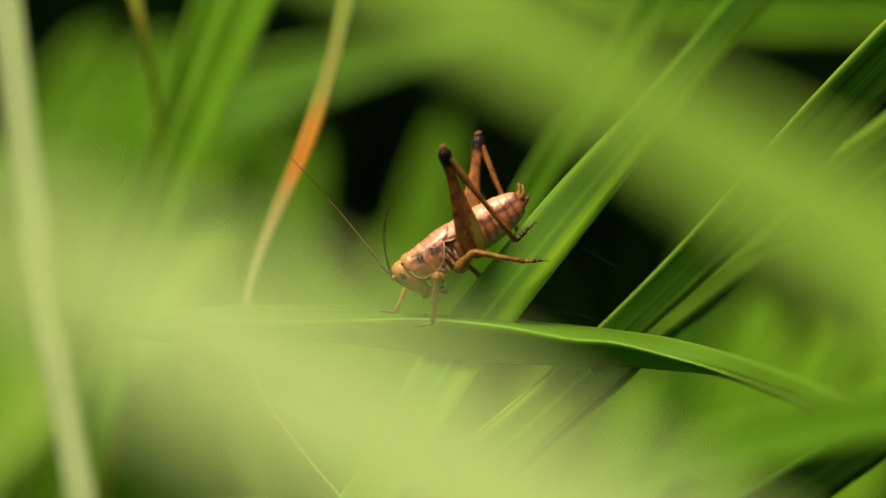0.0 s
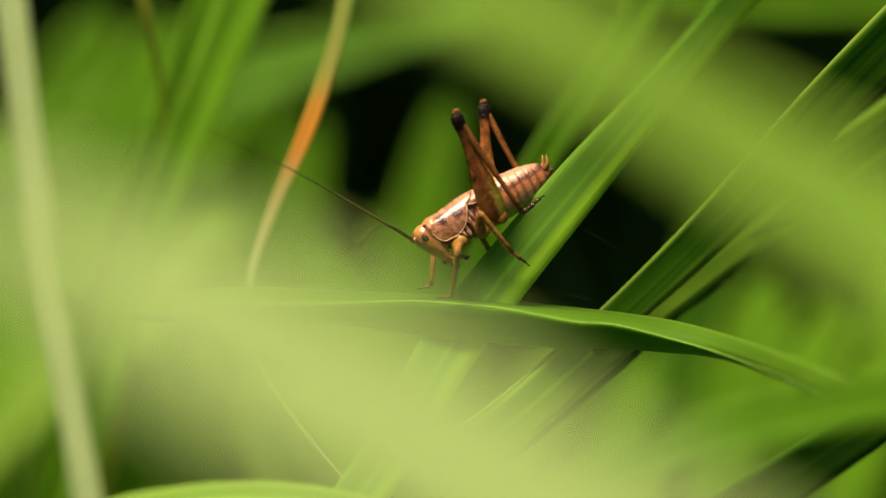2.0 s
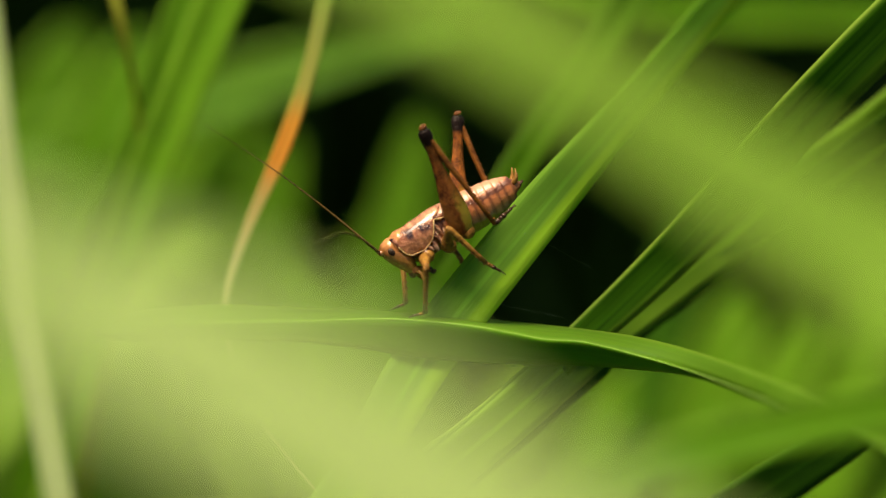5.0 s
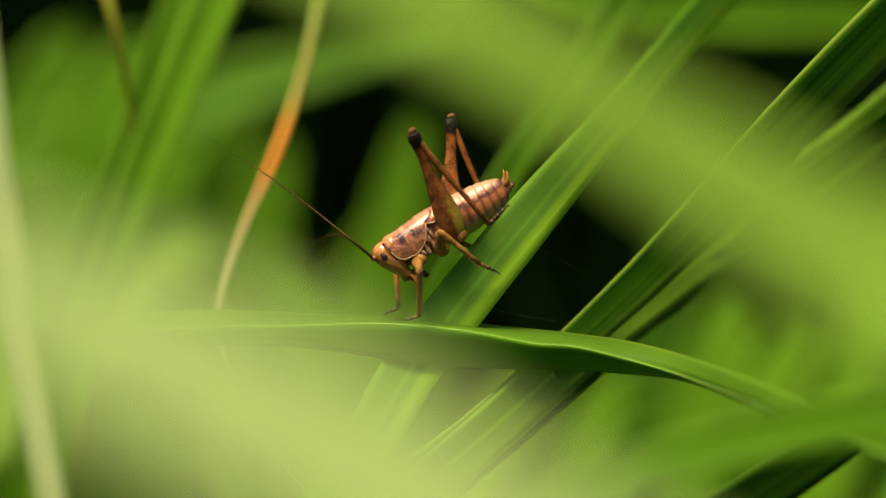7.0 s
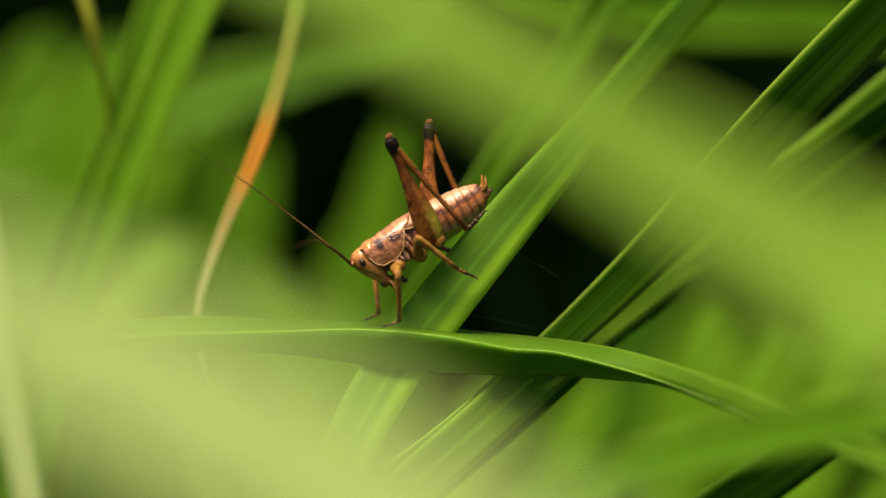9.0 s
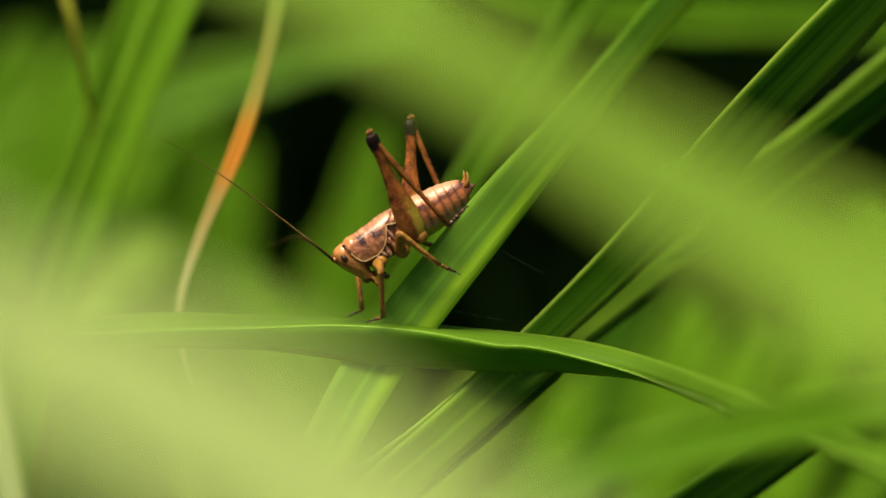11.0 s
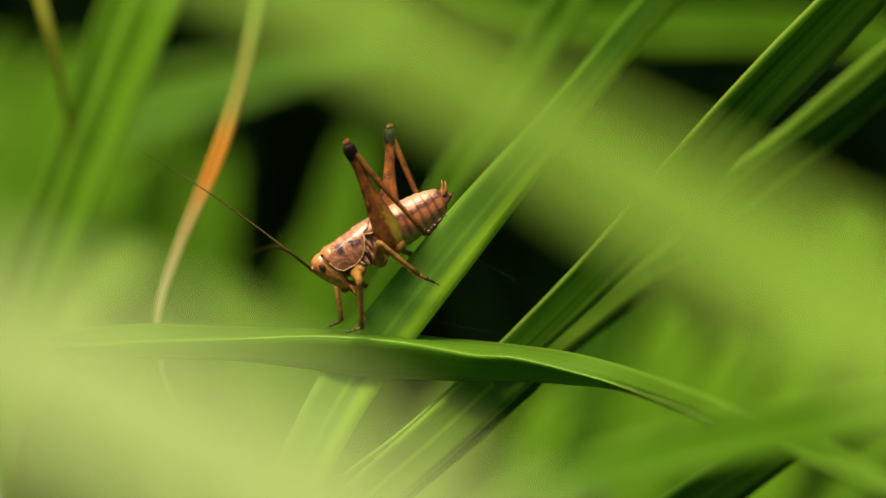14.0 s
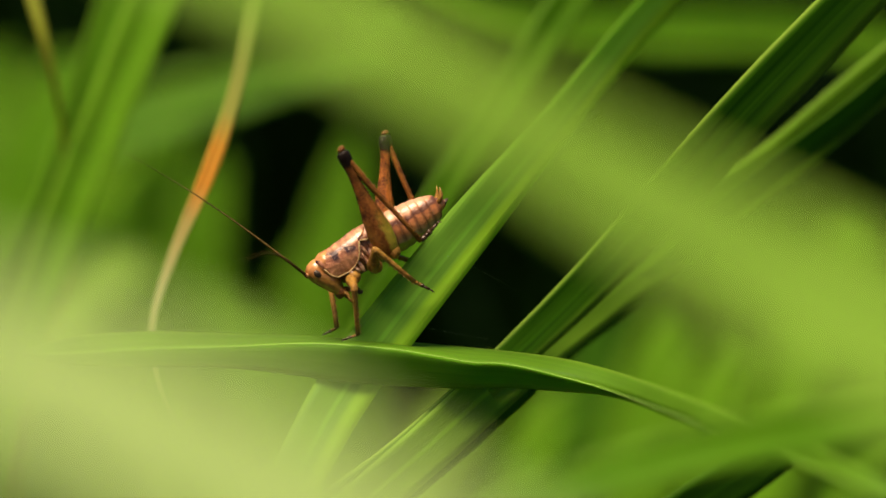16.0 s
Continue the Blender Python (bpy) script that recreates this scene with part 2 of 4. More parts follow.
def thicket():
    """The grass that closes the view behind and around."""
    rnd = random.Random(5)
    verts, faces, uvs = [], [], []
    count = 0
    while count < 15000:
        x, y = rnd.uniform(-0.7, 0.7), rnd.uniform(-0.5, 1.0)
        if y < 0.38 and abs(x) < 0.26:
            continue
        count += 1
        tall, lean, head = rnd.uniform(0.25, 0.5), rnd.uniform(0.0, 0.22), rnd.uniform(0, 6.283)
        if y < 0.12:
            tall *= 0.5
        if math.hypot(x, y - 0.25) > 0.55 + 0.25 * rnd.random():
            continue
        wide = rnd.uniform(0.0015, 0.0045)
        if y + math.sin(head) * lean < 0.38 and abs(x + math.cos(head) * lean) < 0.26:
            continue
        turn = rnd.uniform(0, 3.1416)
        base = len(verts)
        for i in range(7):
            s = i / 6
            cx, cy, cz = x + math.cos(head) * lean * s * s, y + math.sin(head) * lean * s * s, tall * s * (1 - 0.25 * s * lean * 4)
            hw = wide * (1 - s ** 2.5) + 0.0002
            for k in (-1, 1):
                verts.append((cx + k * hw * math.cos(turn), cy + k * hw * math.sin(turn), cz))
                uvs.append((k * hw, s * tall))
            if i:
                a = base + 2 * i
                faces.append((a - 2, a - 1, a + 1, a))
    # short regrowth in the gap before the clumps
    for _ in range(6000):
        x, y = rnd.uniform(-0.3, 0.3), rnd.uniform(-0.45, 0.4)
        tall, lean, head, turn = rnd.uniform(0.03, 0.085), rnd.uniform(0.0, 0.04), rnd.uniform(0, 6.283), rnd.uniform(0, 3.1416)
        base = len(verts)
        for i in range(4):
            s = i / 3
            hw = 0.0018 * (1 - s ** 2) + 0.0002
            for k in (-1, 1):
                verts.append((x + math.cos(head) * lean * s * s + k * hw * math.cos(turn), y + math.sin(head) * lean * s * s + k * hw * math.sin(turn), tall * s))
                uvs.append((k * hw, s * tall))
            if i:
                a = base + 2 * i
                faces.append((a - 2, a - 1, a + 1, a))
    me = bpy.data.meshes.new("thicket")
    me.from_pydata(verts, [], faces)
    lay = me.uv_layers.new(name="UVMap")
    for loop in me.loops:
        lay.data[loop.index].uv = uvs[loop.vertex_index]
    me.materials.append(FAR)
    for p in me.polygons:
        p.use_smooth = True
    tagged(new("grass_thicket", me), label="dense green meadow grass growing out of the soil", category="grass", kind="stuff")


thicket()


def meadow():
    """The same grass further round, out to where it cannot be seen."""
    rnd = random.Random(9)
    verts, faces, uvs = [], [], []
    count = 0
    while count < 48000:
        x, y = rnd.uniform(-4, 4), rnd.uniform(-4, 5)
        if math.hypot(x, y - 0.25) < 0.45 + 0.2 * rnd.random():
            continue
        count += 1
        tall, lean, head = rnd.uniform(0.15, 0.42), rnd.uniform(0.02, 0.2), rnd.uniform(0, 6.283)
        wide, turn = rnd.uniform(0.003, 0.008), rnd.uniform(0, 3.1416)
        base = len(verts)
        for i in range(4):
            s = i / 3
            cx, cy, cz = x + math.cos(head) * lean * s * s, y + math.sin(head) * lean * s * s, tall * s * (1 - 0.2 * s)
            hw = wide * (1 - s ** 2.2) + 0.0003
            for k in (-1, 1):
                verts.append((cx + k * hw * math.cos(turn), cy + k * hw * math.sin(turn), cz))
                uvs.append((k * hw, s * tall))
            if i:
                a = base + 2 * i
                faces.append((a - 2, a - 1, a + 1, a))
    me = bpy.data.meshes.new("meadow")
    me.from_pydata(verts, [], faces)
    lay = me.uv_layers.new(name="UVMap")
    for loop in me.loops:
        lay.data[loop.index].uv = uvs[loop.vertex_index]
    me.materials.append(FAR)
    tagged(new("meadow_grass", me), label="open green meadow grass spreading over the soil", category="grass", kind="stuff")


meadow()

# ---- the plants whose leaves can be told apart ----
HOST = plant(-0.03, 0.03, "green meadow grass plant with ribbed leaves, cricket on it")
BEHIND = plant(-0.06, 0.10, "grass plant with soft green and withered leaves behind the cricket")
NEAR = plant(0.06, -0.13, "sunlit grass plant with broad pale leaves before the cricket")
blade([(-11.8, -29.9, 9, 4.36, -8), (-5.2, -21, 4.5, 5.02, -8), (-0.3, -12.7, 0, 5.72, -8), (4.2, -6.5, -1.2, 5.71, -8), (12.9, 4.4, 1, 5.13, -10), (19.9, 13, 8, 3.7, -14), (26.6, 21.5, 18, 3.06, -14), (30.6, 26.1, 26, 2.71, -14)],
      MAIN, HOST, "broad green ribbed leaf with one half painted sunlit, cricket clinging to it", fold=7)
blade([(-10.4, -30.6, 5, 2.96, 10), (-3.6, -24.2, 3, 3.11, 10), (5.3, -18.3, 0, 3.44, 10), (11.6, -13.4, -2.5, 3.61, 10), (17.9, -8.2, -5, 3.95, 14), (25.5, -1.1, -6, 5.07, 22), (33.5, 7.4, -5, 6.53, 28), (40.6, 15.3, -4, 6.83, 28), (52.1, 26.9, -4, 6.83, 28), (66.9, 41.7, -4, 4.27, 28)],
      EDGED, HOST, "green ribbed leaf with bright margin, coloured dark for shade", fold=8, rib=True)
blade([(-7.9, -31.6, 3, 4.53, 10), (2, -22.3, 3, 4.96, 10), (8.6, -17.1, 0, 5.17, 10), (14.5, -12.4, -3.5, 5.28, 10), (19.8, -8.5, -8, 5.36, 14), (30, -1.4, -13, 5.52, 15), (40.1, 5.8, -17, 5.65, 15), (48.8, 11.8, -20, 5.74, 15), (59.7, 20.5, -22, 5.8, 15), (78.3, 35.7, -22, 4.42, 15)],
      STEM, HOST, "mid-green ribbed leaf beside the stem", fold=10, rib=True)
# a dark blade added where only a strip of shadow lies
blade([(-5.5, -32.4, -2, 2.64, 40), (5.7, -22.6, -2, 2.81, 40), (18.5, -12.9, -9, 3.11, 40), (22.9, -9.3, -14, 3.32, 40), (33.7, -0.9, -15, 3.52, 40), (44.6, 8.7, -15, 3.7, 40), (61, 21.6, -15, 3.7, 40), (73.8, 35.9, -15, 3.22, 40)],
      DARK, HOST, "narrow dark leaf standing in for the shadow strip behind the ribbed ones", fold=8)
blade([(-8.1, -28.2, -8, 0.23, 10), (-14.7, -20.8, -10, 0.29, 10), (-19.6, -14, -13, 0.48, 10), (-21.1, -8.7, -15, 0.67, 10), (-21, -4.2, -16, 0.85, 10), (-18.9, 2.5, -18, 1.23, 15), (-15.3, 11.4, -20, 1.87, 20), (-12.6, 20.2, -22, 1.7, 20), (-10.4, 30.7, -24, 1.91, 20)],
      DRY, HOST, "withered leaf with an orange band", fold=12, swing=(1, 0.2))
blade([(-44.3, -15.7, -72, 1.12, -50), (-38.8, 1.5, -66, 0.94, -50), (-36.8, 10.5, -56, 1.05, -50), (-35.6, 19.7, -42, 1.19, -40), (-36.6, 27.5, -38, 1.3, -20), (-39, 35.4, -40, 1.45, -10)],
      YELLOW, BEHIND, "thin yellowing leaf", fold=10, swing=(1.2, 0))
blade([(-47.2, -33.7, -52, 4.75, -10), (-43.2, -18.8, -50, 5.49, -10), (-38.1, -2.8, -48, 5.83, -10), (-32.7, 10.8, -46, 6.16, -10), (-27.1, 23.4, -44, 6.48, -10), (-21.3, 36.4, -42, 6.80, -10)],
      MIDDLE, BEHIND, "soft green leaf leaning behind the others", fold=20)
blade([(-48.7, -16.0, -62, 4.15, -10), (-42.9, -0.7, -60, 4.93, -10), (-36.5, 13.6, -58, 5.29, -10), (-32.4, 27.0, -56, 4.84, -10), (-28.9, 38.0, -55, 4.02, -10)],
      GREEN, BEHIND, "soft green leaf leaning behind the others", fold=20)
blade([(-44.3, -36.8, -45, 3.98, -5), (-48.2, -14.1, -45, 4.13, -5), (-51.4, 4.3, -45, 4.13, -5), (-53.6, 22.1, -45, 4.28, -5), (-55.6, 37.0, -45, 4.42, -5)],
      PALE, BEHIND, "pale leaf standing upright", fold=15, swing=(0.9, 0))
blade([(5.6, -1.8, -38, 4.11, 15), (12.6, 10.5, -40, 4.29, 15), (19.8, 21, -42, 4.61, 15), (29, 34.8, -45, 5.25, 15)],
      GREEN, BEHIND, "leaf behind the stem", fold=20)
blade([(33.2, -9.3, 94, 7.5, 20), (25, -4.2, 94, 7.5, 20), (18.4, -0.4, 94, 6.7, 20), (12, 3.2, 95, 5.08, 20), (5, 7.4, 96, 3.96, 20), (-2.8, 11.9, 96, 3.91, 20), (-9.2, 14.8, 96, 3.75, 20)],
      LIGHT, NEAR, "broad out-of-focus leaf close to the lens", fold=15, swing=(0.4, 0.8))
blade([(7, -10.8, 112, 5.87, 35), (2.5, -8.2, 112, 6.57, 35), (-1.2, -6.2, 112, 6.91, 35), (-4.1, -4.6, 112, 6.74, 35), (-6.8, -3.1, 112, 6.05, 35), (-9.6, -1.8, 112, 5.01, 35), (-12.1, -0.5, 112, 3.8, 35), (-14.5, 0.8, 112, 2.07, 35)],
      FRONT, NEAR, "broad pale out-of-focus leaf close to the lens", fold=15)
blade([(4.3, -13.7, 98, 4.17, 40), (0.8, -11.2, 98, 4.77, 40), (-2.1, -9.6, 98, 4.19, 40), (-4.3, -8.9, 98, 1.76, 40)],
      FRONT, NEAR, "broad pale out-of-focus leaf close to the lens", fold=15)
blade([(1.4, -22.7, 46, 1.99, -12), (9.4, -17.7, 46, 2.47, -12), (17.8, -14.6, 46, 3.11, -12), (26, -12.8, 45, 3.62, -12), (31.8, -11.9, 44, 3.81, -12), (39.9, -10.7, 43, 3.6, -12), (54.2, -9.3, 42, 2.88, -12)],
      GREEN, NEAR, "out-of-focus green leaf arching sideways", fold=20)
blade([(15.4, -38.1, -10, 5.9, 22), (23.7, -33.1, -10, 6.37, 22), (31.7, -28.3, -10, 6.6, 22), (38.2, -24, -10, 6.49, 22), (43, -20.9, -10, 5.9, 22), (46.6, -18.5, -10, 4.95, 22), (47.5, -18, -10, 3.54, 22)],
      DARK, HOST, "ribbed leaf coloured dark for the shade it stands in", fold=10)
blade([(0.8, -29.7, 20, 3.26, 30), (-5.1, -25.5, 20, 3.26, 30), (-11.4, -23.8, 20, 3.26, 30), (-17.2, -23.4, 20, 3.26, 30), (-22.6, -23.7, 20, 3.26, 30), (-28.5, -24.7, 20, 3.03, 30), (-35.3, -27.7, 20, 2.33, 30)],
      LIGHT, HOST, "pale leaf arching low before the cricket", fold=15, rib=True)
blade([(124.8, 44, -180, 5.85, -10), (90.7, 48.1, -180, 9.37, -10), (60.4, 48.6, -180, 9.83, -10), (32.3, 50.9, -180, 9.37, -10), (13.6, 58, -180, 4.68, -10)],
      MIDDLE, BEHIND, "broad leaf far behind arching sideways", fold=20)

# ---- the taller clumps behind ----
BACK_LEFT = plant(-0.06, 0.27, "tall clump of broad pale green grass leaves behind")
BACK_MIDDLE = plant(-0.01, 0.28, "tall clump of broad green grass leaves behind the cricket")
BACK_RIGHT = plant(0.07, 0.28, "tall clump of broad green grass leaves leaning over")


def far_leaf(owner, material, width, line):
    """A broad soft leaf of a clump behind; line: right and up in mm."""
    deep = -275 - 12 * (made[0] % 5)
    k = (D - deep) / 442.55
    n = len(line)
    line = line[:-1] + [tuple(0.1 * a + 0.9 * b for a, b in zip(line[-2], line[-1])), line[-1]]
    blade([(u * k, v * k, deep, width * k * (0.75, 1, 0.95, 0.55, 0.2)[min(4, round(4 * i / n))], -10) for i, (u, v) in enumerate(line)], material, owner, "broad soft green leaf", fold=18)


far_leaf(BACK_LEFT, MIDDLE, 13.61, [(-125.1, -69.1), (-120.5, -31.5), (-116, 3.1), (-110, 28.6)])
far_leaf(BACK_LEFT, LIGHT, 13.61, [(-110.2, -69.2), (-107.1, -39.1), (-104, -9), (-98, 16.6)])
far_leaf(BACK_LEFT, LIGHT, 13.61, [(-101.2, -69.2), (-96.6, -39.1), (-90.6, -12), (-84.5, 13.6)])
far_leaf(BACK_LEFT, LIGHT, 16.64, [(-128.1, -63), (-102.6, -37.6), (-78.6, -18.1), (-57.5, 1.5)])
far_leaf(BACK_LEFT, MIDDLE, 15.13, [(-131, -48), (-107.1, -24), (-83.1, -6), (-62, 13.5)])
far_leaf(BACK_LEFT, GREEN, 16.64, [(-145.8, 1.6), (-107, 22.6), (-77, 33.1), (-43.9, 43.7), (-10.8, 53.5), (10.4, 61.9)])
far_leaf(BACK_MIDDLE, LIGHT, 16.64, [(-42.6, -69.5), (-48.6, -45.3), (-57.6, -24.2), (-65.1, -6.1)])
far_leaf(BACK_MIDDLE, LIGHT, 16.64, [(-29.1, -69.6), (-36.6, -45.4), (-43.3, -25.7), (-47, -10.6)])
far_leaf(BACK_MIDDLE, MIDDLE, 16.64, [(-17, -69.6), (-24.5, -45.4), (-30.5, -25.7), (-32.7, -7.6)])
far_leaf(BACK_MIDDLE, MIDDLE, 15.13, [(-11, -69.7), (-17, -48.5), (-20.7, -30.3), (-22.6, -15.2)])
far_leaf(BACK_MIDDLE, GREEN, 16.64, [(-41.1, -39.3), (-41, -12.1), (-39.5, 10.5), (-35.7, 28.6)])
far_leaf(BACK_LEFT, GREEN, 19.66, [(-59.1, -39.2), (-56.8, -9.1), (-53, 16.5), (-46.9, 37.7)])
far_leaf(BACK_LEFT, MIDDLE, 16.64, [(-77.2, -54.2), (-73.3, -18.1), (-68, 9), (-60.5, 30.1)])
far_leaf(BACK_RIGHT, MIDDLE, 18.15, [(69.4, -73.1), (75.5, -48.8), (81.7, -27.6), (87.8, -12.4)])
far_leaf(BACK_RIGHT, MIDDLE, 16.64, [(43.6, -79), (52.7, -60.9), (60.3, -45.7), (67.9, -33.6)])
far_leaf(BACK_MIDDLE, GREEN, 13.61, [(-3.4, -69.7), (-7.9, -42.4), (-9.4, -12.2), (-4, 12), (1.3, 33.1)])
far_leaf(BACK_MIDDLE, GREEN, 12.1, [(4.2, -69.7), (1.2, -42.5), (1.2, -12.2), (5.8, 8.9)])
far_leaf(BACK_MIDDLE, MIDDLE, 12.1, [(-17, -66.6), (-18.5, -39.4), (-16.9, -12.2), (-10.8, 5.9)])
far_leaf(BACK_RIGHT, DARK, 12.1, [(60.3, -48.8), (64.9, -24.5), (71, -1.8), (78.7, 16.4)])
far_leaf(BACK_RIGHT, LIGHT, 13.61, [(10.2, -72.8), (20.8, -53.2), (28.4, -41.1), (37.6, -30.5)])
far_leaf(BACK_RIGHT, MIDDLE, 16.64, [(28.4, -77.4), (43.6, -54.8), (55.8, -39.6), (64.9, -30.6)])
far_leaf(BACK_RIGHT, LIGHT, 16.64, [(51.1, -79.1), (63.3, -57.9), (74, -42.7), (86.2, -27.6)])
far_leaf(BACK_RIGHT, MIDDLE, 18.15, [(74, -79.2), (84.7, -54.9), (95.4, -36.7), (107.6, -18.5)])
far_leaf(BACK_RIGHT, MIDDLE, 18.15, [(104.5, -79.4), (110.6, -55.1), (119.8, -30.7), (129, -6.4), (135.2, 8.8)])
far_leaf(BACK_RIGHT, GREEN, 18.15, [(125.9, -73.4), (135.1, -39.9), (141.3, -9.5)])
far_leaf(BACK_LEFT, GREEN, 19.66, [(-81.7, -81.4), (-80.2, -63.3), (-77.9, -45.2), (-74.9, -30.1)])
far_leaf(BACK_LEFT, GREEN, 18.15, [(-65.2, -81.4), (-65.9, -63.3), (-66.6, -45.2), (-67.4, -30.2)])
far_leaf(BACK_LEFT, GREEN, 19.66, [(-125, -18), (-111.5, 16.6), (-99.5, 40.6), (-90.4, 57.2)])
far_leaf(BACK_LEFT, GREEN, 18.15, [(-98.1, -12), (-89, 18.1), (-80, 42.2), (-72.5, 55.7)])


def folded_leaf():
    """The arching leaf that carries the cricket: rear margin, midrib and front margin drawn as lines."""
    rear_margin = [(-35.6, -8.9, -23), (-30, -7.2, -19), (-21.1, -6.1, -12), (-11.5, -6.2, -8), (-4.5, -6.3, -5), (0.1, -6.6, -4), (5.8, -6.9, -3.5), (9.7, -7.3, -3), (13.1, -7.6, -2.5), (17, -8, -2), (22.3, -8.7, 0.5), (26.6, -9.7, 5), (31.3, -11.3, 14), (36.9, -13.4, 24), (41.9, -15.8, 34), (51.3, -20.6, 42)]
    crest = [(-35.6, -9.1, -23), (-29.3, -8.6, -15), (-20.5, -7.7, -7), (-11.2, -7.3, -3), (-4.3, -6.9, 0), (0.1, -7, 1), (5.6, -7.5, 2), (9.5, -8.2, 2), (12.8, -8.8, 2), (16.6, -9.1, 2), (22, -10.4, 3), (26.3, -11.6, 7), (31.1, -13.3, 15), (36.7, -15.4, 25), (41.6, -17.3, 35), (50.9, -22.2, 43)]
    front_margin = [(-35.6, -9.3, -23), (-29.3, -9.7, -15), (-20.4, -9.4, -6.8), (-11.2, -9.3, -3), (-4.3, -9.9, -0.3), (0.1, -10.6, 0.3), (5.7, -11, 0.6), (9.6, -11.2, 0.6), (12.9, -11.4, 0.4), (16.8, -11.4, 0.2), (22.1, -11.7, 2), (26.4, -12, 6.5), (31.2, -13.6, 14.6), (36.7, -15.7, 25), (41.6, -17.6, 35), (50.9, -22.5, 43)]
    rails = []
    for k, line in enumerate((rear_margin, crest, front_margin)):
        p = [np.array(q, float) for q in line]
        root = stage_place(0.075 + 0.002 * k, -0.01, -0.004)
        rails.append(glide(p + [q for s, q in down_to(p[-1], p[-2], root)][::-1], 12))
    rear, mid, front = rails
    bm = bmesh.new()
    uv, edge = bm.loops.layers.uv.new("UVMap"), bm.loops.layers.uv.new("Edge")
    rows, run = [], 0.0
    for i, (a, b, c) in enumerate(zip(rear, mid, front)):
        if i:
            run += float(np.linalg.norm(b - mid[i - 1])) * MM
        ring = []
        for k in range(9):
            s = k / 4
            if s <= 1:
                p = a + (b - a) * s
            else:
                p = b + (c - b) * (s - 1)
            bow = math.sin(math.pi * (s % 1)) * 0.12
            p = p + np.array([0, bow, bow]) + 0.05 * noise.noise(Vector((s * 3, run * 120, 2)))
            ring.append((p, (s - 1) * 0.0022, run))
        rows.append(ring)
    tops = [[(bm.verts.new(at(*p)), x, r) for p, x, r in ring] for ring in rows]
    lows = [[(bm.verts.new(at(p[0], p[1] - 0.14, p[2] - 0.16)), x, r) for p, x, r in ring] for ring in rows]
    loops = [t + l[::-1] for t, l in zip(tops, lows)]
    for r, s in zip(loops, loops[1:]):
        for k in range(len(r)):
            j = (k + 1) % len(r)
            quad = [r[k], r[j], s[j], s[k]]
            f = bm.faces.new([q[0] for q in quad])
            for loop, q in zip(f.loops, quad):
                loop[uv].uv = (q[1], q[2])
                loop[edge].uv = (q[1] / 0.0022, 0)
    bm.faces.new([q[0] for q in loops[0]][::-1])
    bm.faces.new([q[0] for q in loops[-1]])
    bmesh.ops.recalc_face_normals(bm, faces=bm.faces)
    ob = part("leaf", bm, FOLD, HOST, "arching folded green leaf under the cricket's forelegs")
    ob.location = -HOST.location
    midrib([np.array((*q, 2.2, 0)) for q in mid], ob, 0.12)
    return ob


leaf = folded_leaf()


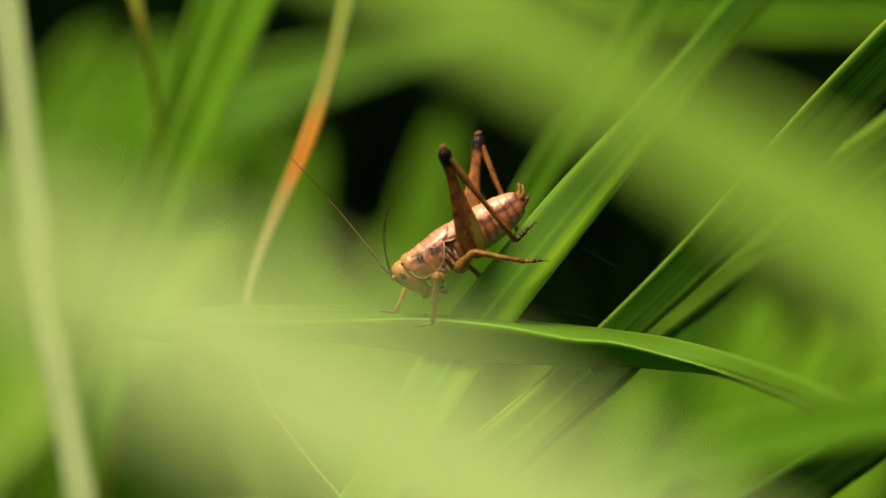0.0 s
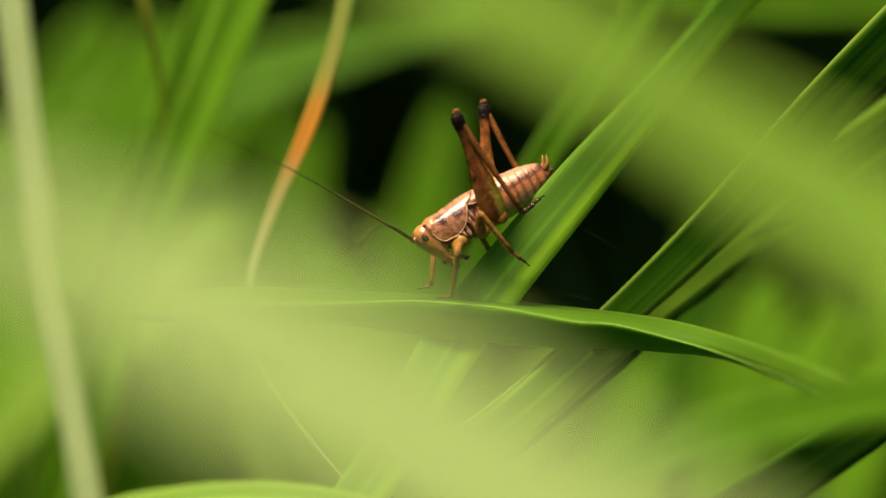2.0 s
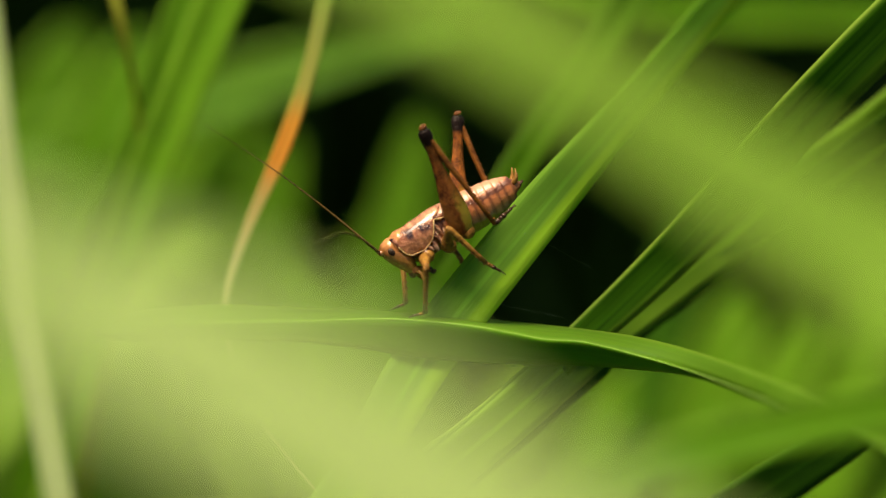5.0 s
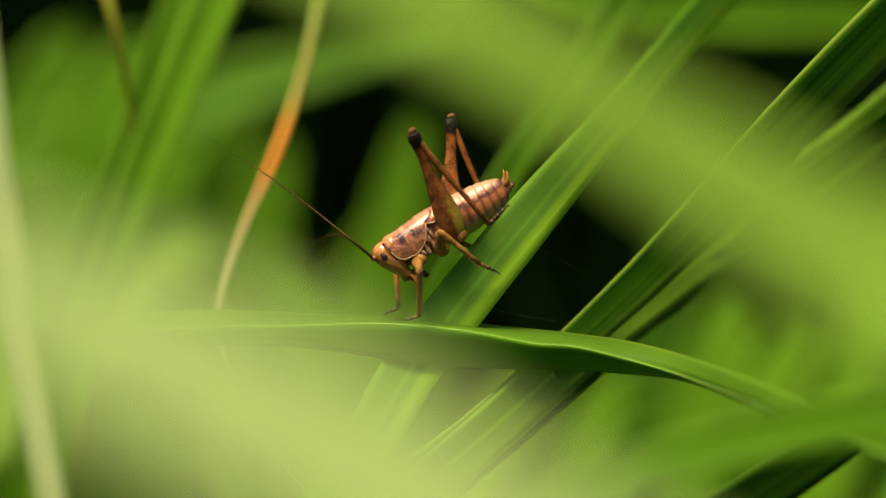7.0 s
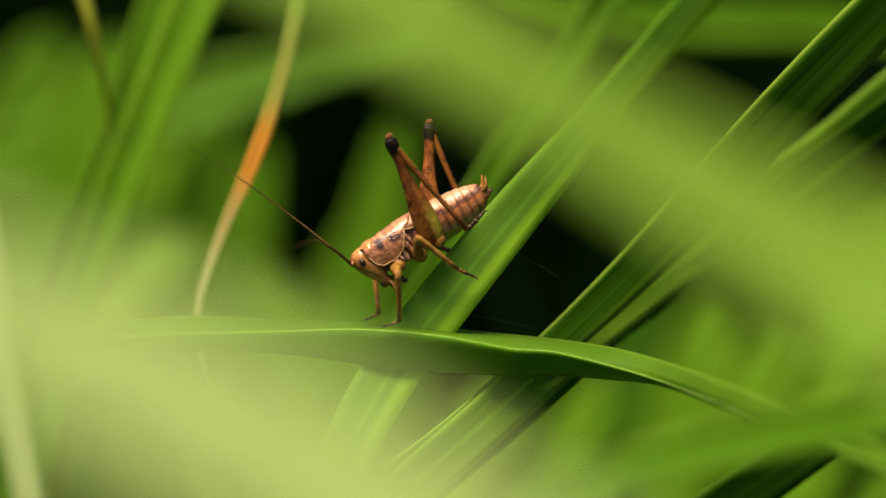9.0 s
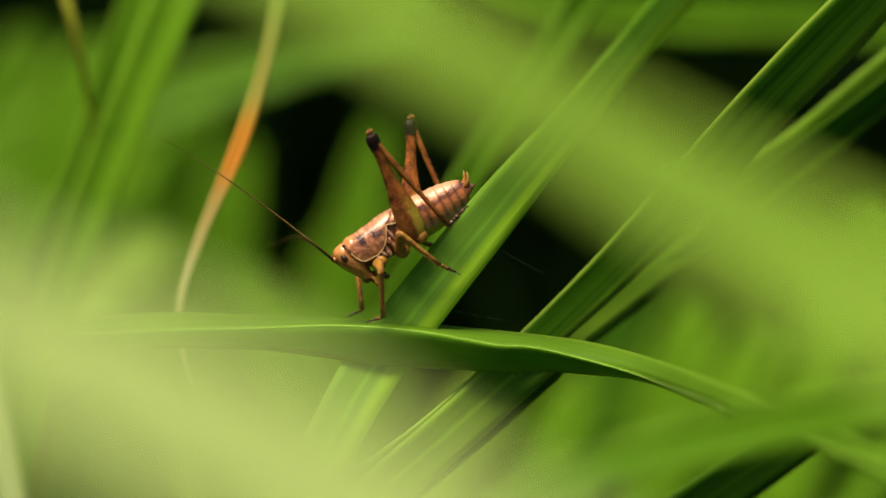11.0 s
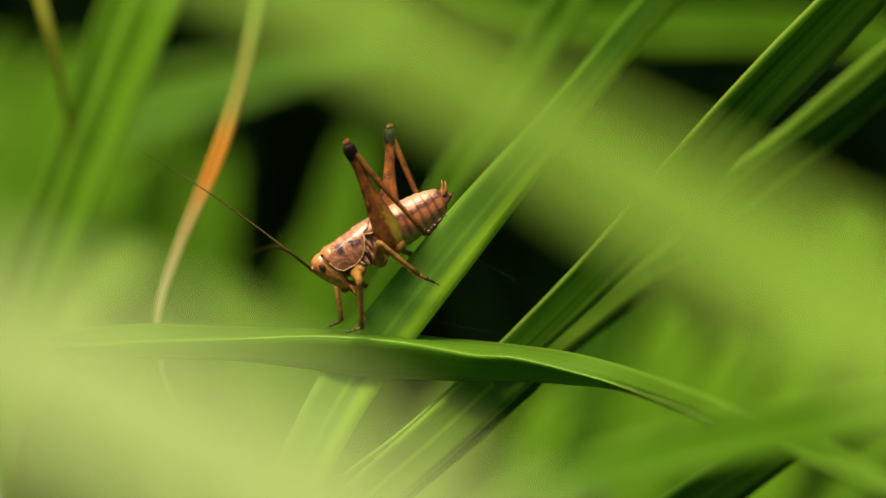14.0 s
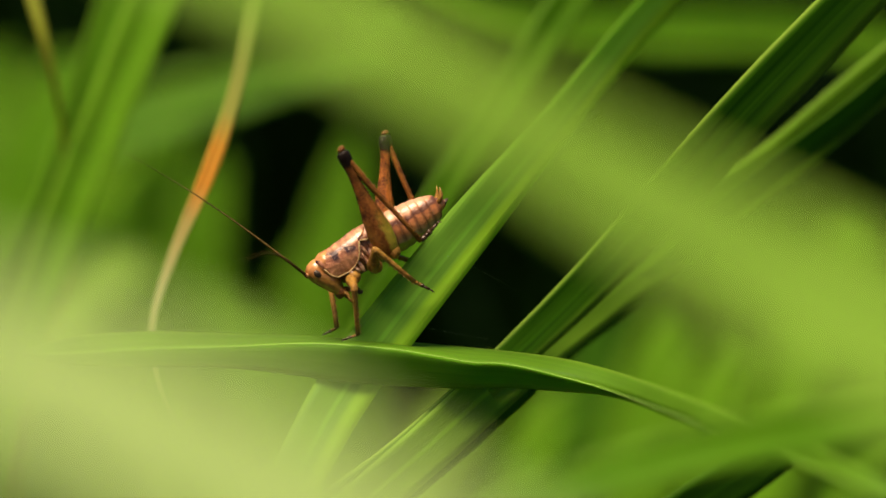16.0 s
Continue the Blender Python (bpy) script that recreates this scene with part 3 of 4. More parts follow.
# ---- the bush cricket ----
def shell_material(name, low, high, rough=0.36, scale=900.0, stops=None, rings=0.0, tip=None, sheen=0.06, streak=0.0, dim=0.55, share=0.88, shine=0.4, coat=0.06, spots=None, bars=None, fade=None, dent=0.0002):
    """Horny skin: mottled; stops colour it by height over the body's axis in metres, rings band it along x, tip darkens the far end."""
    m, add, out, l = nodes_of(name)
    co = add("ShaderNodeTexCoord").outputs["Object"]
    sep = add("ShaderNodeSeparateXYZ", {0: co})
    fine = add("ShaderNodeTexNoise", {"Vector": co, "Scale": scale * 2.5, "Detail": 4.0}).outputs["Fac"]
    big = add("ShaderNodeTexNoise", {"Vector": co, "Scale": scale * 0.6, "Detail": 3.0}).outputs["Fac"]
    s = add("ShaderNodeMath", {0: fine, 1: 0.5}, operation="MULTIPLY").outputs[0]
    s = add("ShaderNodeMath", {0: big, 1: 0.5, 2: s}, operation="MULTIPLY_ADD").outputs[0]
    colour = ramp(add, s, [(0.36, low), (0.64, high)])
    if stops:
        z = add("ShaderNodeMath", {0: big, 1: 0.0011, 2: sep.outputs[2]}, operation="MULTIPLY_ADD").outputs[0]
        f = add("ShaderNodeMapRange", {0: z, 1: -0.002, 2: 0.003, 3: 0.0, 4: 1.0}).outputs[0]
        bands = ramp(add, f, stops)
        colour = add("ShaderNodeMix", {0: share, 6: colour, 7: bands}, data_type="RGBA").outputs[2]
    if fade:
        # the bands give way to one colour further out along x
        e = add("ShaderNodeMapRange", {0: sep.outputs[0], 1: fade[0], 2: fade[1], 3: 0.0, 4: 0.92}).outputs[0]
        plain = ramp(add, s, [(0.38, fade[2]), (0.60, fade[3])])
        colour = add("ShaderNodeMix", {0: e, 6: colour, 7: plain}, data_type="RGBA").outputs[2]
    if bars:
        # dark upright bars on the flank, one to a segment
        wob = add("ShaderNodeMath", {0: big, 1: 0.0004, 2: sep.outputs[0]}, operation="MULTIPLY_ADD").outputs[0]
        wv = add("ShaderNodeMath", {0: wob, 1: 6.283 / bars[0]}, operation="MULTIPLY").outputs[0]
        wv = add("ShaderNodeMath", {0: wv}, operation="SINE").outputs[0]
        wv = add("ShaderNodeMapRange", {0: wv, 1: -0.5, 2: 1.0, 3: 0.0, 4: 0.62}).outputs[0]
        low = add("ShaderNodeMapRange", {0: sep.outputs[2], 1: bars[1], 2: bars[1] + 0.0003, 3: 1.0, 4: 0.0}).outputs[0]
        deep = add("ShaderNodeMapRange", {0: sep.outputs[2], 1: bars[2], 2: bars[2] + 0.0005, 3: 0.0, 4: 1.0}).outputs[0]
        wv = add("ShaderNodeMath", {0: wv, 1: low}, operation="MULTIPLY").outputs[0]
        wv = add("ShaderNodeMath", {0: wv, 1: deep}, operation="MULTIPLY").outputs[0]
        colour = add("ShaderNodeMix", {0: wv, 6: colour, 7: (0.060, 0.016, 0.007, 1)}, data_type="RGBA").outputs[2]
    if streak:
        st = add("ShaderNodeMapping", {"Vector": co, "Scale": (streak, streak * 0.12, streak * 0.2)})
        sn = add("ShaderNodeTexNoise", {"Vector": st.outputs[0], "Scale": 1.0, "Detail": 2.0}).outputs["Fac"]
        sf = add("ShaderNodeMapRange", {0: sn, 1: 0.38, 2: 0.62, 3: dim, 4: 1.15}).outputs[0]
        colour = add("ShaderNodeMix", {0: 1.0, 6: colour, 7: sf}, data_type="RGBA", blend_type="MULTIPLY").outputs[2]
    if rings:
        wv = add("ShaderNodeMath", {0: sep.outputs[0], 1: rings}, operation="MULTIPLY").outputs[0]
        wv = add("ShaderNodeMath", {0: wv}, operation="SINE").outputs[0]
        wv = add("ShaderNodeMapRange", {0: wv, 1: -1.0, 2: 1.0, 3: 0.5, 4: 1.0}).outputs[0]
        colour = add("ShaderNodeMix", {0: 1.0, 6: colour, 7: wv}, data_type="RGBA", blend_type="MULTIPLY").outputs[2]
    if spots:
        # dark blots in a row along the side
        gap = add("ShaderNodeMath", {0: sep.outputs[2], 1: spots[0]}, operation="SUBTRACT").outputs[0]
        gap = add("ShaderNodeMath", {0: gap}, operation="ABSOLUTE").outputs[0]
        row = add("ShaderNodeMapRange", {0: gap, 1: spots[1] * 0.45, 2: spots[1], 3: 1.0, 4: 0.0}).outputs[0]
        blot = add("ShaderNodeTexNoise", {"Vector": co, "Scale": spots[2], "Detail": 3.0, "Roughness": 0.7}).outputs["Fac"]
        blot = add("ShaderNodeMapRange", {0: blot, 1: 0.43, 2: 0.50, 3: 0.0, 4: 0.95}).outputs[0]
        row = add("ShaderNodeMath", {0: row, 1: blot}, operation="MULTIPLY").outputs[0]
        colour = add("ShaderNodeMix", {0: row, 6: colour, 7: (0.022, 0.009, 0.012, 1)}, data_type="RGBA").outputs[2]
    if tip:
        e = add("ShaderNodeMath", {0: big, 1: 0.0006, 2: sep.outputs[0]}, operation="MULTIPLY_ADD").outputs[0]
        e = add("ShaderNodeMapRange", {0: e, 1: tip[0], 2: tip[1], 3: 0.0, 4: 1.0}).outputs[0]
        colour = add("ShaderNodeMix", {0: e, 6: colour, 7: (*tip[2], 1)}, data_type="RGBA").outputs[2]
    lumps = add("ShaderNodeBump", {"Height": big, "Strength": 0.55, "Distance": dent}).outputs[0]
    bump = add("ShaderNodeBump", {"Height": fine, "Strength": 0.75, "Distance": 0.00013, "Normal": lumps}).outputs[0]
    p = add("ShaderNodeBsdfPrincipled", {"Base Color": colour, "Roughness": rough, "Specular IOR Level": shine, "Normal": bump,
                                          "Coat Weight": coat, "Specular Tint": (1.0, 0.74, 0.56, 1), "Coat Tint": (1.0, 0.86, 0.74, 1), "Coat Roughness": 0.2, "Subsurface Weight": sheen, "Subsurface Radius": (0.0006, 0.0003, 0.0001)})
    l.new(p.outputs[0], out.inputs["Surface"])
    return m


# BACK and SADDLE: tan pink back, its top stops lightened further for the highlight
BACK = shell_material("abdomen_skin", (0.18, 0.048, 0.012), (0.58, 0.22, 0.065), rough=0.36, shine=0.6, sheen=0.04, scale=1500, share=0.8,
                      stops=[(0.0, (0.20, 0.30, 0.02)), (0.22, (0.28, 0.32, 0.03)), (0.27, (0.54, 0.32, 0.18)), (0.34, (0.56, 0.26, 0.10)), (0.45, (0.54, 0.19, 0.055)), (0.60, (0.46, 0.14, 0.04)),
                             (0.635, (0.065, 0.016, 0.013)), (0.70, (0.085, 0.022, 0.017)), (0.75, (0.60, 0.24, 0.10)), (0.85, (0.68, 0.34, 0.18))], coat=0.35, bars=(0.00089, 0.0009, -0.0016), dent=0.0001)
SADDLE = shell_material("pronotum_skin", (0.16, 0.045, 0.016), (0.70, 0.33, 0.15), rough=0.27, shine=0.6, sheen=0.06, scale=1500, share=0.55,
                        stops=[(0.0, (0.70, 0.36, 0.17)), (0.30, (0.64, 0.30, 0.13)), (0.48, (0.50, 0.20, 0.085)), (0.66, (0.24, 0.07, 0.032)),
                               (0.73, (0.60, 0.24, 0.085)), (0.85, (0.70, 0.35, 0.17))], streak=2300.0, dim=0.7, coat=0.6, spots=(0.0009, 0.00065, 800.0), dent=0.0003)
FLANK = shell_material("side_plate_skin", (0.16, 0.045, 0.018), (0.76, 0.45, 0.26), rough=0.18, scale=1800, coat=0.6, sheen=0.1)
PLEURA = shell_material("thorax_skin", (0.07, 0.020, 0.008), (0.40, 0.15, 0.055), rough=0.3, scale=1600, coat=0.2, dent=0.0003)
PAD = shell_material("wing_pad_skin", (0.04, 0.013, 0.010), (0.26, 0.09, 0.035), rough=0.35, scale=1500, coat=0.1)
FACE = shell_material("head_skin", (0.09, 0.028, 0.008), (0.60, 0.26, 0.06), rough=0.26, scale=850, coat=0.5, sheen=0.1, dent=0.0005,
                      share=0.5, stops=[(0.0, (0.46, 0.25, 0.035)), (0.35, (0.40, 0.18, 0.03)), (0.50, (0.20, 0.065, 0.015)), (0.62, (0.30, 0.10, 0.025)), (0.74, (0.66, 0.29, 0.09)), (1.0, (0.72, 0.34, 0.13))])
RIM = shell_material("rim_skin", (0.50, 0.28, 0.09), (0.70, 0.45, 0.18), rough=0.3)
LEG = shell_material("leg_skin", (0.10, 0.036, 0.006), (0.46, 0.21, 0.034), rough=0.36, scale=2200, sheen=0.1, shine=0.3)
THIGH = shell_material("thigh_skin", (0.06, 0.016, 0.004), (0.40, 0.14, 0.02), rough=0.42, scale=1900, share=0.66, shine=0.2, coat=0.0, sheen=0.1,
                       stops=[(0.25, (0.52, 0.46, 0.035)), (0.46, (0.48, 0.34, 0.03)), (0.53, (0.16, 0.042, 0.008)), (0.60, (0.13, 0.034, 0.007)), (0.67, (0.36, 0.13, 0.024)), (0.75, (0.46, 0.19, 0.035))],
                       fade=(0.0022, 0.0048, (0.06, 0.014, 0.005), (0.36, 0.105, 0.018)), tip=(0.0098, 0.0103, (0.010, 0.005, 0.003)))
SHIN = shell_material("shin_skin", (0.08, 0.022, 0.005), (0.34, 0.115, 0.018), rough=0.38, scale=2200, shine=0.25, coat=0.0)
CLAW = shell_material("claw_skin", (0.02, 0.010, 0.006), (0.08, 0.035, 0.015), rough=0.3)
FEELER = shell_material("antenna_skin", (0.03, 0.018, 0.004), (0.15, 0.085, 0.018), rough=0.7, rings=14000.0, shine=0.08, coat=0.0)
EYE = shell_material("eye_skin", (0.025, 0.014, 0.008), (0.09, 0.055, 0.03), rough=0.25, scale=3000, shine=0.3, coat=0.0)


def loft(rings, bm=None, sides=20, closed=True):
    """A tube through rings of (centre, side radius, up radius, side axis, up axis), in mm."""
    bm = bm or bmesh.new()
    rows = []
    for c, a, b, sa, ua in rings:
        c, sa, ua = Vector(c), Vector(sa), Vector(ua)
        rows.append([bm.verts.new((c + sa * (a * math.cos(k)) + ua * (b * math.sin(k))) * MM)
                     for k in (2 * math.pi * i / sides for i in range(sides))])
    for r, s in zip(rows, rows[1:]):
        for k in range(sides):
            bm.faces.new((r[k], r[(k + 1) % sides], s[(k + 1) % sides], s[k]))
    if closed:
        bm.faces.new(rows[0][::-1])
        bm.faces.new(rows[-1])
    return bm


def along_x(rows, bm=None, sides=20):
    """Rows of x, z of the axis, half width, half height."""
    return loft([((x, 0, z), a, b, (0, 1, 0), (0, 0, 1)) for x, z, a, b in rows], bm, sides)


def tube(points, radii, bm=None, sides=8):
    rings, up = [], Vector((0.3, 0.9, 0.2))
    for i, p in enumerate(points):
        t = (Vector(points[min(i + 1, len(points) - 1)]) - Vector(points[max(i - 1, 0)])).normalized()
        s = t.cross(up).normalized()
        rings.append((p, radii[i], radii[i], s, s.cross(t)))
    return loft(rings, bm, sides)


def spines(bm, rows, length, radius):
    """Thin thorns: rows of foot and pointing direction."""
    for c, d in rows:
        c, d = Vector(c), Vector(d).normalized()
        tube([c - d * 0.05, c + d * length * 0.5, c + d * length], [radius, radius * 0.6, radius * 0.1], bm, 5)


def blob(c, r, bm=None, axes=((1, 0, 0), (0, 1, 0), (0, 0, 1)), n=9, sides=16):
    ax, ay, az = (Vector(a) for a in axes)
    rings = []
    for i in range(n + 1):
        k = math.pi * (i + 0.02) / (n + 0.04)
        rings.append((Vector(c) - ax * (r[0] * math.cos(k)), r[1] * math.sin(k), r[2] * math.sin(k), ay, az))
    return loft(rings, bm, sides)


def turned(bm, name, material, parent, label=""):
    bmesh.ops.recalc_face_normals(bm, faces=bm.faces)
    return part(name, bm, material, parent, label)


cricket = tagged(new("bush_cricket"), label="coppery brown bush cricket with long hind legs on a grass leaf", category="cricket")


def body_parts():
    # abdomen: nine rings, each lapping over the next
    edges = np.linspace(0.9, -7.1, 10)

    def back_line(x):
        return float(np.interp(x, [-8, -7.4, -6.5, -5, -3, 0, 1.5], [0.85, 1.15, 1.55, 1.9, 2.05, 2.0, 1.95]))

    def belly_line(x):
        return float(np.interp(x, [-8, -7.4, -6.5, -5, -3, -1, 1.5], [-0.35, -0.9, -1.5, -1.95, -2.25, -2.35, -2.2]))

    def half_width(x):
        return float(np.interp(x, [-8, -7.2, -6, -4, -1, 1.5], [0.7, 1.05, 1.4, 1.75, 1.85, 1.8]))
    for i in range(9):
        a, b = edges[i], edges[i + 1]
        rows = []
        for s in (0.0, 0.08, 0.2, 0.4, 0.62, 0.82, 0.95, 1.02, 1.1):
            x = a + (b - a) * s
            k = 0.965 + 0.035 * math.sin(min(1, s) * 1.75) - (0.04 if s > 1 else 0)
            top, low = back_line(x), belly_line(x)
            rows.append((x, (top + low) / 2, half_width(x) * k, (top - low) / 2 * k))
        turned(along_x(rows, sides=30), "abdomen_segment", BACK, cricket)
    turned(along_x([(-6.9, 0.12, 0.95, 0.95), (-7.4, 0.1, 0.8, 0.75), (-7.75, 0.1, 0.6, 0.55), (-8.0, 0.05, 0.35, 0.35), (-8.1, 0.0, 0.15, 0.15)]), "abdomen_tip", BACK, cricket)
    for s in (-1, 1):
        turned(tube([(-7.1, 0.5 * s, 0.3), (-7.6, 0.72 * s, 0.6), (-7.95, 0.74 * s, 1.05), (-8.15, 0.66 * s, 1.75)], [0.26, 0.27, 0.18, 0.02]),
               "cercus", LEG, cricket, "pointed tan tail feeler")
        turned(tube([(-7.5, 0.25 * s, -0.1), (-8.0, 0.3 * s, 0.0), (-8.45, 0.25 * s, 0.2)], [0.2, 0.15, 0.05]), "tail_plate", CLAW, cricket, "small dark tail plate")
    # thorax with its folded plates
    turned(along_x([(0.2, -0.2, 1.62, 2.0), (1.2, -0.25, 1.62, 2.0), (2.6, -0.35, 1.5, 1.9), (4.0, -0.3, 1.35, 1.75), (5.2, -0.2, 1.1, 1.4)], sides=24),
           "thorax", PLEURA, cricket, "dark brown thorax")
    for s in (-1, 1):
        for x, z, tall, thick, lean in ((0.45, -0.25, 0.8, 0.3, 0.15), (1.05, -0.85, 1.05, 0.24, -0.1), (1.5, 0.05, 0.75, 0.2, 0.3), (1.75, -0.95, 0.95, 0.2, 0.1),
                                        (2.15, -0.35, 0.6, 0.16, 0.35), (2.45, -1.25, 0.75, 0.24, 0.1), (2.95, -1.3, 0.45, 0.18, 0.4), (3.5, -1.7, 0.5, 0.4, 0.2)):
            turned(blob((x, 1.46 * s, z), (thick, 0.28, tall), axes=((1, 0, -lean), (0, 1, 0), (lean, 0, 1))), "side_plate", FLANK, cricket)
        turned(blob((0.75, 1.55 * s, 0.95), (0.75, 0.2, 0.36), axes=((1, 0, 0.1), (0, 1, 0), (-0.1, 0, 1))), "wing_pad", PAD, cricket, "short dark brown wing pad")
        turned(tube([(1.4, 1.66 * s, 1.1), (0.9, 1.78 * s, 0.9), (0.3, 1.76 * s, 0.85)], [0.05, 0.08, 0.04]), "wing_edge", RIM, cricket, "pale wing vein")
    # neck shield: a round back with a lobe hanging on either side
    bm = bmesh.new()
    rows = []
    n, mrow = 44, 16
    for j in range(mrow + 1):
        f = j / mrow
        row = []
        for i in range(n + 1):
            k = 2 * i / n - 1
            low = abs(k)
            rear = float(np.interp(low, [0, 0.12, 0.3, 0.45, 0.6, 0.75, 0.88, 1.0], [0.15, 0.2, 0.75, 1.5, 1.85, 2.15, 2.6, 3.5]))
            fore = float(np.interp(low, [0, 0.3, 0.6, 0.8, 0.92, 1.0], [6.3, 6.1, 5.8, 5.55, 5.25, 4.85]))
            x = rear + (fore - rear) * f
            wide = float(np.interp(x, [0, 2, 4, 6.2], [1.86, 1.86, 1.72, 1.34]))
            top = float(np.interp(x, [0, 1.5, 3.6, 5.0, 6.2], [2.02, 1.94, 1.72, 1.48, 1.15])) + 0.05 * math.sin(f * 8) * (1 - low)
            th = low * radians(128)
            if th < math.pi / 2:
                y, z = wide * math.sin(th) ** 0.85, top * math.cos(th)
            else:
                g = (th - math.pi / 2) / radians(38)
                y, z = wide * (1 - 0.1 * g * g), -1.15 * g
            z += 0.04 * noise.noise(Vector((x * 1.7, k * 5, 3)))
            y *= 1 + 0.03 * noise.noise(Vector((x * 1.9, k * 6, 8)))
            row.append(bm.verts.new(Vector((x, y if k > 0 else -y, z)) * MM))
        rows.append(row)
    inner = [[bm.verts.new(v.co + Vector((0, -v.co.y, -v.co.z)) * 0.05) for v in row] for row in rows]
    for a, flip in ((rows, False), (inner, True)):
        for r, s in zip(a, a[1:]):
            for k in range(n):
                q = (r[k], r[k + 1], s[k + 1], s[k])
                bm.faces.new(q[::-1] if flip else q)

    def around(g):
        return [g[0][i] for i in range(n + 1)] + [g[j][n] for j in range(1, mrow + 1)] + [g[mrow][i] for i in range(n - 1, -1, -1)] + [g[j][0] for j in range(mrow - 1, 0, -1)]
    ring, ring2 = around(rows), around(inner)
    for k in range(len(ring)):
        j = (k + 1) % len(ring)
        bm.faces.new((ring[k], ring2[k], ring2[j], ring[j]))
    edge_l = [tuple(v.co / MM) for v in rows[0][31:]] + [tuple(r[n].co / MM) for r in rows[1:mrow]] + [tuple(rows[mrow][k].co / MM) for k in range(n, n - 9, -1)]
    edge_r = [tuple(v.co / MM) for v in rows[0][:14][::-1]] + [tuple(r[0].co / MM) for r in rows[1:mrow]] + [tuple(rows[mrow][k].co / MM) for k in range(9)]
    saddle = turned(bm, "pronotum", SADDLE, cricket, "shiny copper neck shield with dark side marks")
    for e in (edge_l, edge_r):
        turned(tube(e, [0.03] + [0.06] * (len(e) - 2) + [0.03]), "rim", RIM, saddle, "pale yellowish raised rim")
    turned(along_x([(4.6, 0.1, 1.4, 1.5), (5.4, 0.1, 1.46, 1.5), (5.95, 0.05, 1.28, 1.26), (6.35, 0.0, 1.0, 0.95), (6.5, 0.0, 0.6, 0.6)], sides=24), "neck", FACE, cricket, "tan neck between head and shield")
    # head: crown pointing ahead, face sloping back to the mouth
    levels = [(1.25, 6.5, 5.6, 0.35), (1.02, 7.05, 5.4, 0.74), (0.65, 7.42, 5.2, 1.0), (0.2, 7.52, 5.05, 1.2), (-0.4, 7.38, 4.9, 1.34), (-1.0, 7.08, 4.75, 1.36),
              (-1.6, 6.7, 4.7, 1.26), (-2.2, 6.28, 4.7, 1.08), (-2.7, 5.92, 4.78, 0.88), (-3.05, 5.65, 4.9, 0.64), (-3.25, 5.45, 5.05, 0.4)]
    head = turned(loft([((0.5 * (a + b), 0, z), w, 0.5 * (a - b), (0, 1, 0), (1, 0, 0)) for z, a, b, w in levels], sides=28), "head", FACE, cricket, "smooth tan head sloping to the mouth")
    for s in (-1, 1):
        turned(blob((6.5, 1.08 * s, 0.02), (0.34, 0.32, 0.5), axes=((0.9, 0, -0.35), (0, 1, 0), (0.35, 0, 0.9))), "eye", EYE, head, "small glossy dark eye")
        turned(blob((5.2, 0.72 * s, -2.75), (0.45, 0.38, 0.5)), "mandible", SHIN, head)
        turned(tube([(5.1, 0.8 * s, -2.7), (4.8, 1.1 * s, -3.2), (4.95, 1.25 * s, -3.65), (4.7, 1.3 * s, -4.0)], [0.19, 0.19, 0.17, 0.21]), "palp", LEG, head, "small jointed brown mouth feeler")
        turned(tube([(4.7, 0.5 * s, -2.8), (4.2, 0.75 * s, -3.2), (3.85, 0.9 * s, -3.45)], [0.18, 0.17, 0.17]), "palp", LEG, head, "small jointed brown mouth feeler")
        turned(blob((3.65, 0.95 * s, -3.6), (0.3, 0.23, 0.23), n=7, sides=10), "palp_tip", CLAW, head, "black rounded feeler tip")
        turned(blob((7.4, 0.42 * s, 0.25), (0.3, 0.27, 0.3)), "antenna_socket", FACE, head)
    turned(blob((5.45, 0, -3.05), (0.45, 0.6, 0.42)), "upper_lip", PAD, head)


body_parts()


def foot(parent, x, size, bend, skin=None):
    """Four-jointed foot with two claws, at the shin's end."""
    d = Vector((math.cos(radians(bend)), 0, math.sin(radians(bend))))
    pos = Vector((x, 0, 0))
    for i, (ln, r) in enumerate(((0.38, 0.16), (0.28, 0.15), (0.24, 0.17), (0.55, 0.11))):
        nxt = pos + d * ln * size
        bm = tube([pos, pos + (nxt - pos) * 0.5, nxt], [r * size * 0.85, r * size * 0.95, r * size * 0.85])
        if i == 3:
            for s in (-1, 1):
                tube([nxt, nxt + d * 0.2 * size + Vector((0, 0.12 * s, 0.0)) * size, nxt + d * 0.34 * size + Vector((0, 0.2 * s, 0)) * size + Vector((0.12, 0, -0.06)) * size],
                     [0.05 * size, 0.04 * size, 0.012 * size], bm, 5)
        turned(bm, "tarsus_joint", skin or (LEG if i < 2 else CLAW), parent)
        pos = nxt - d * 0.04 * size


LEGS = []


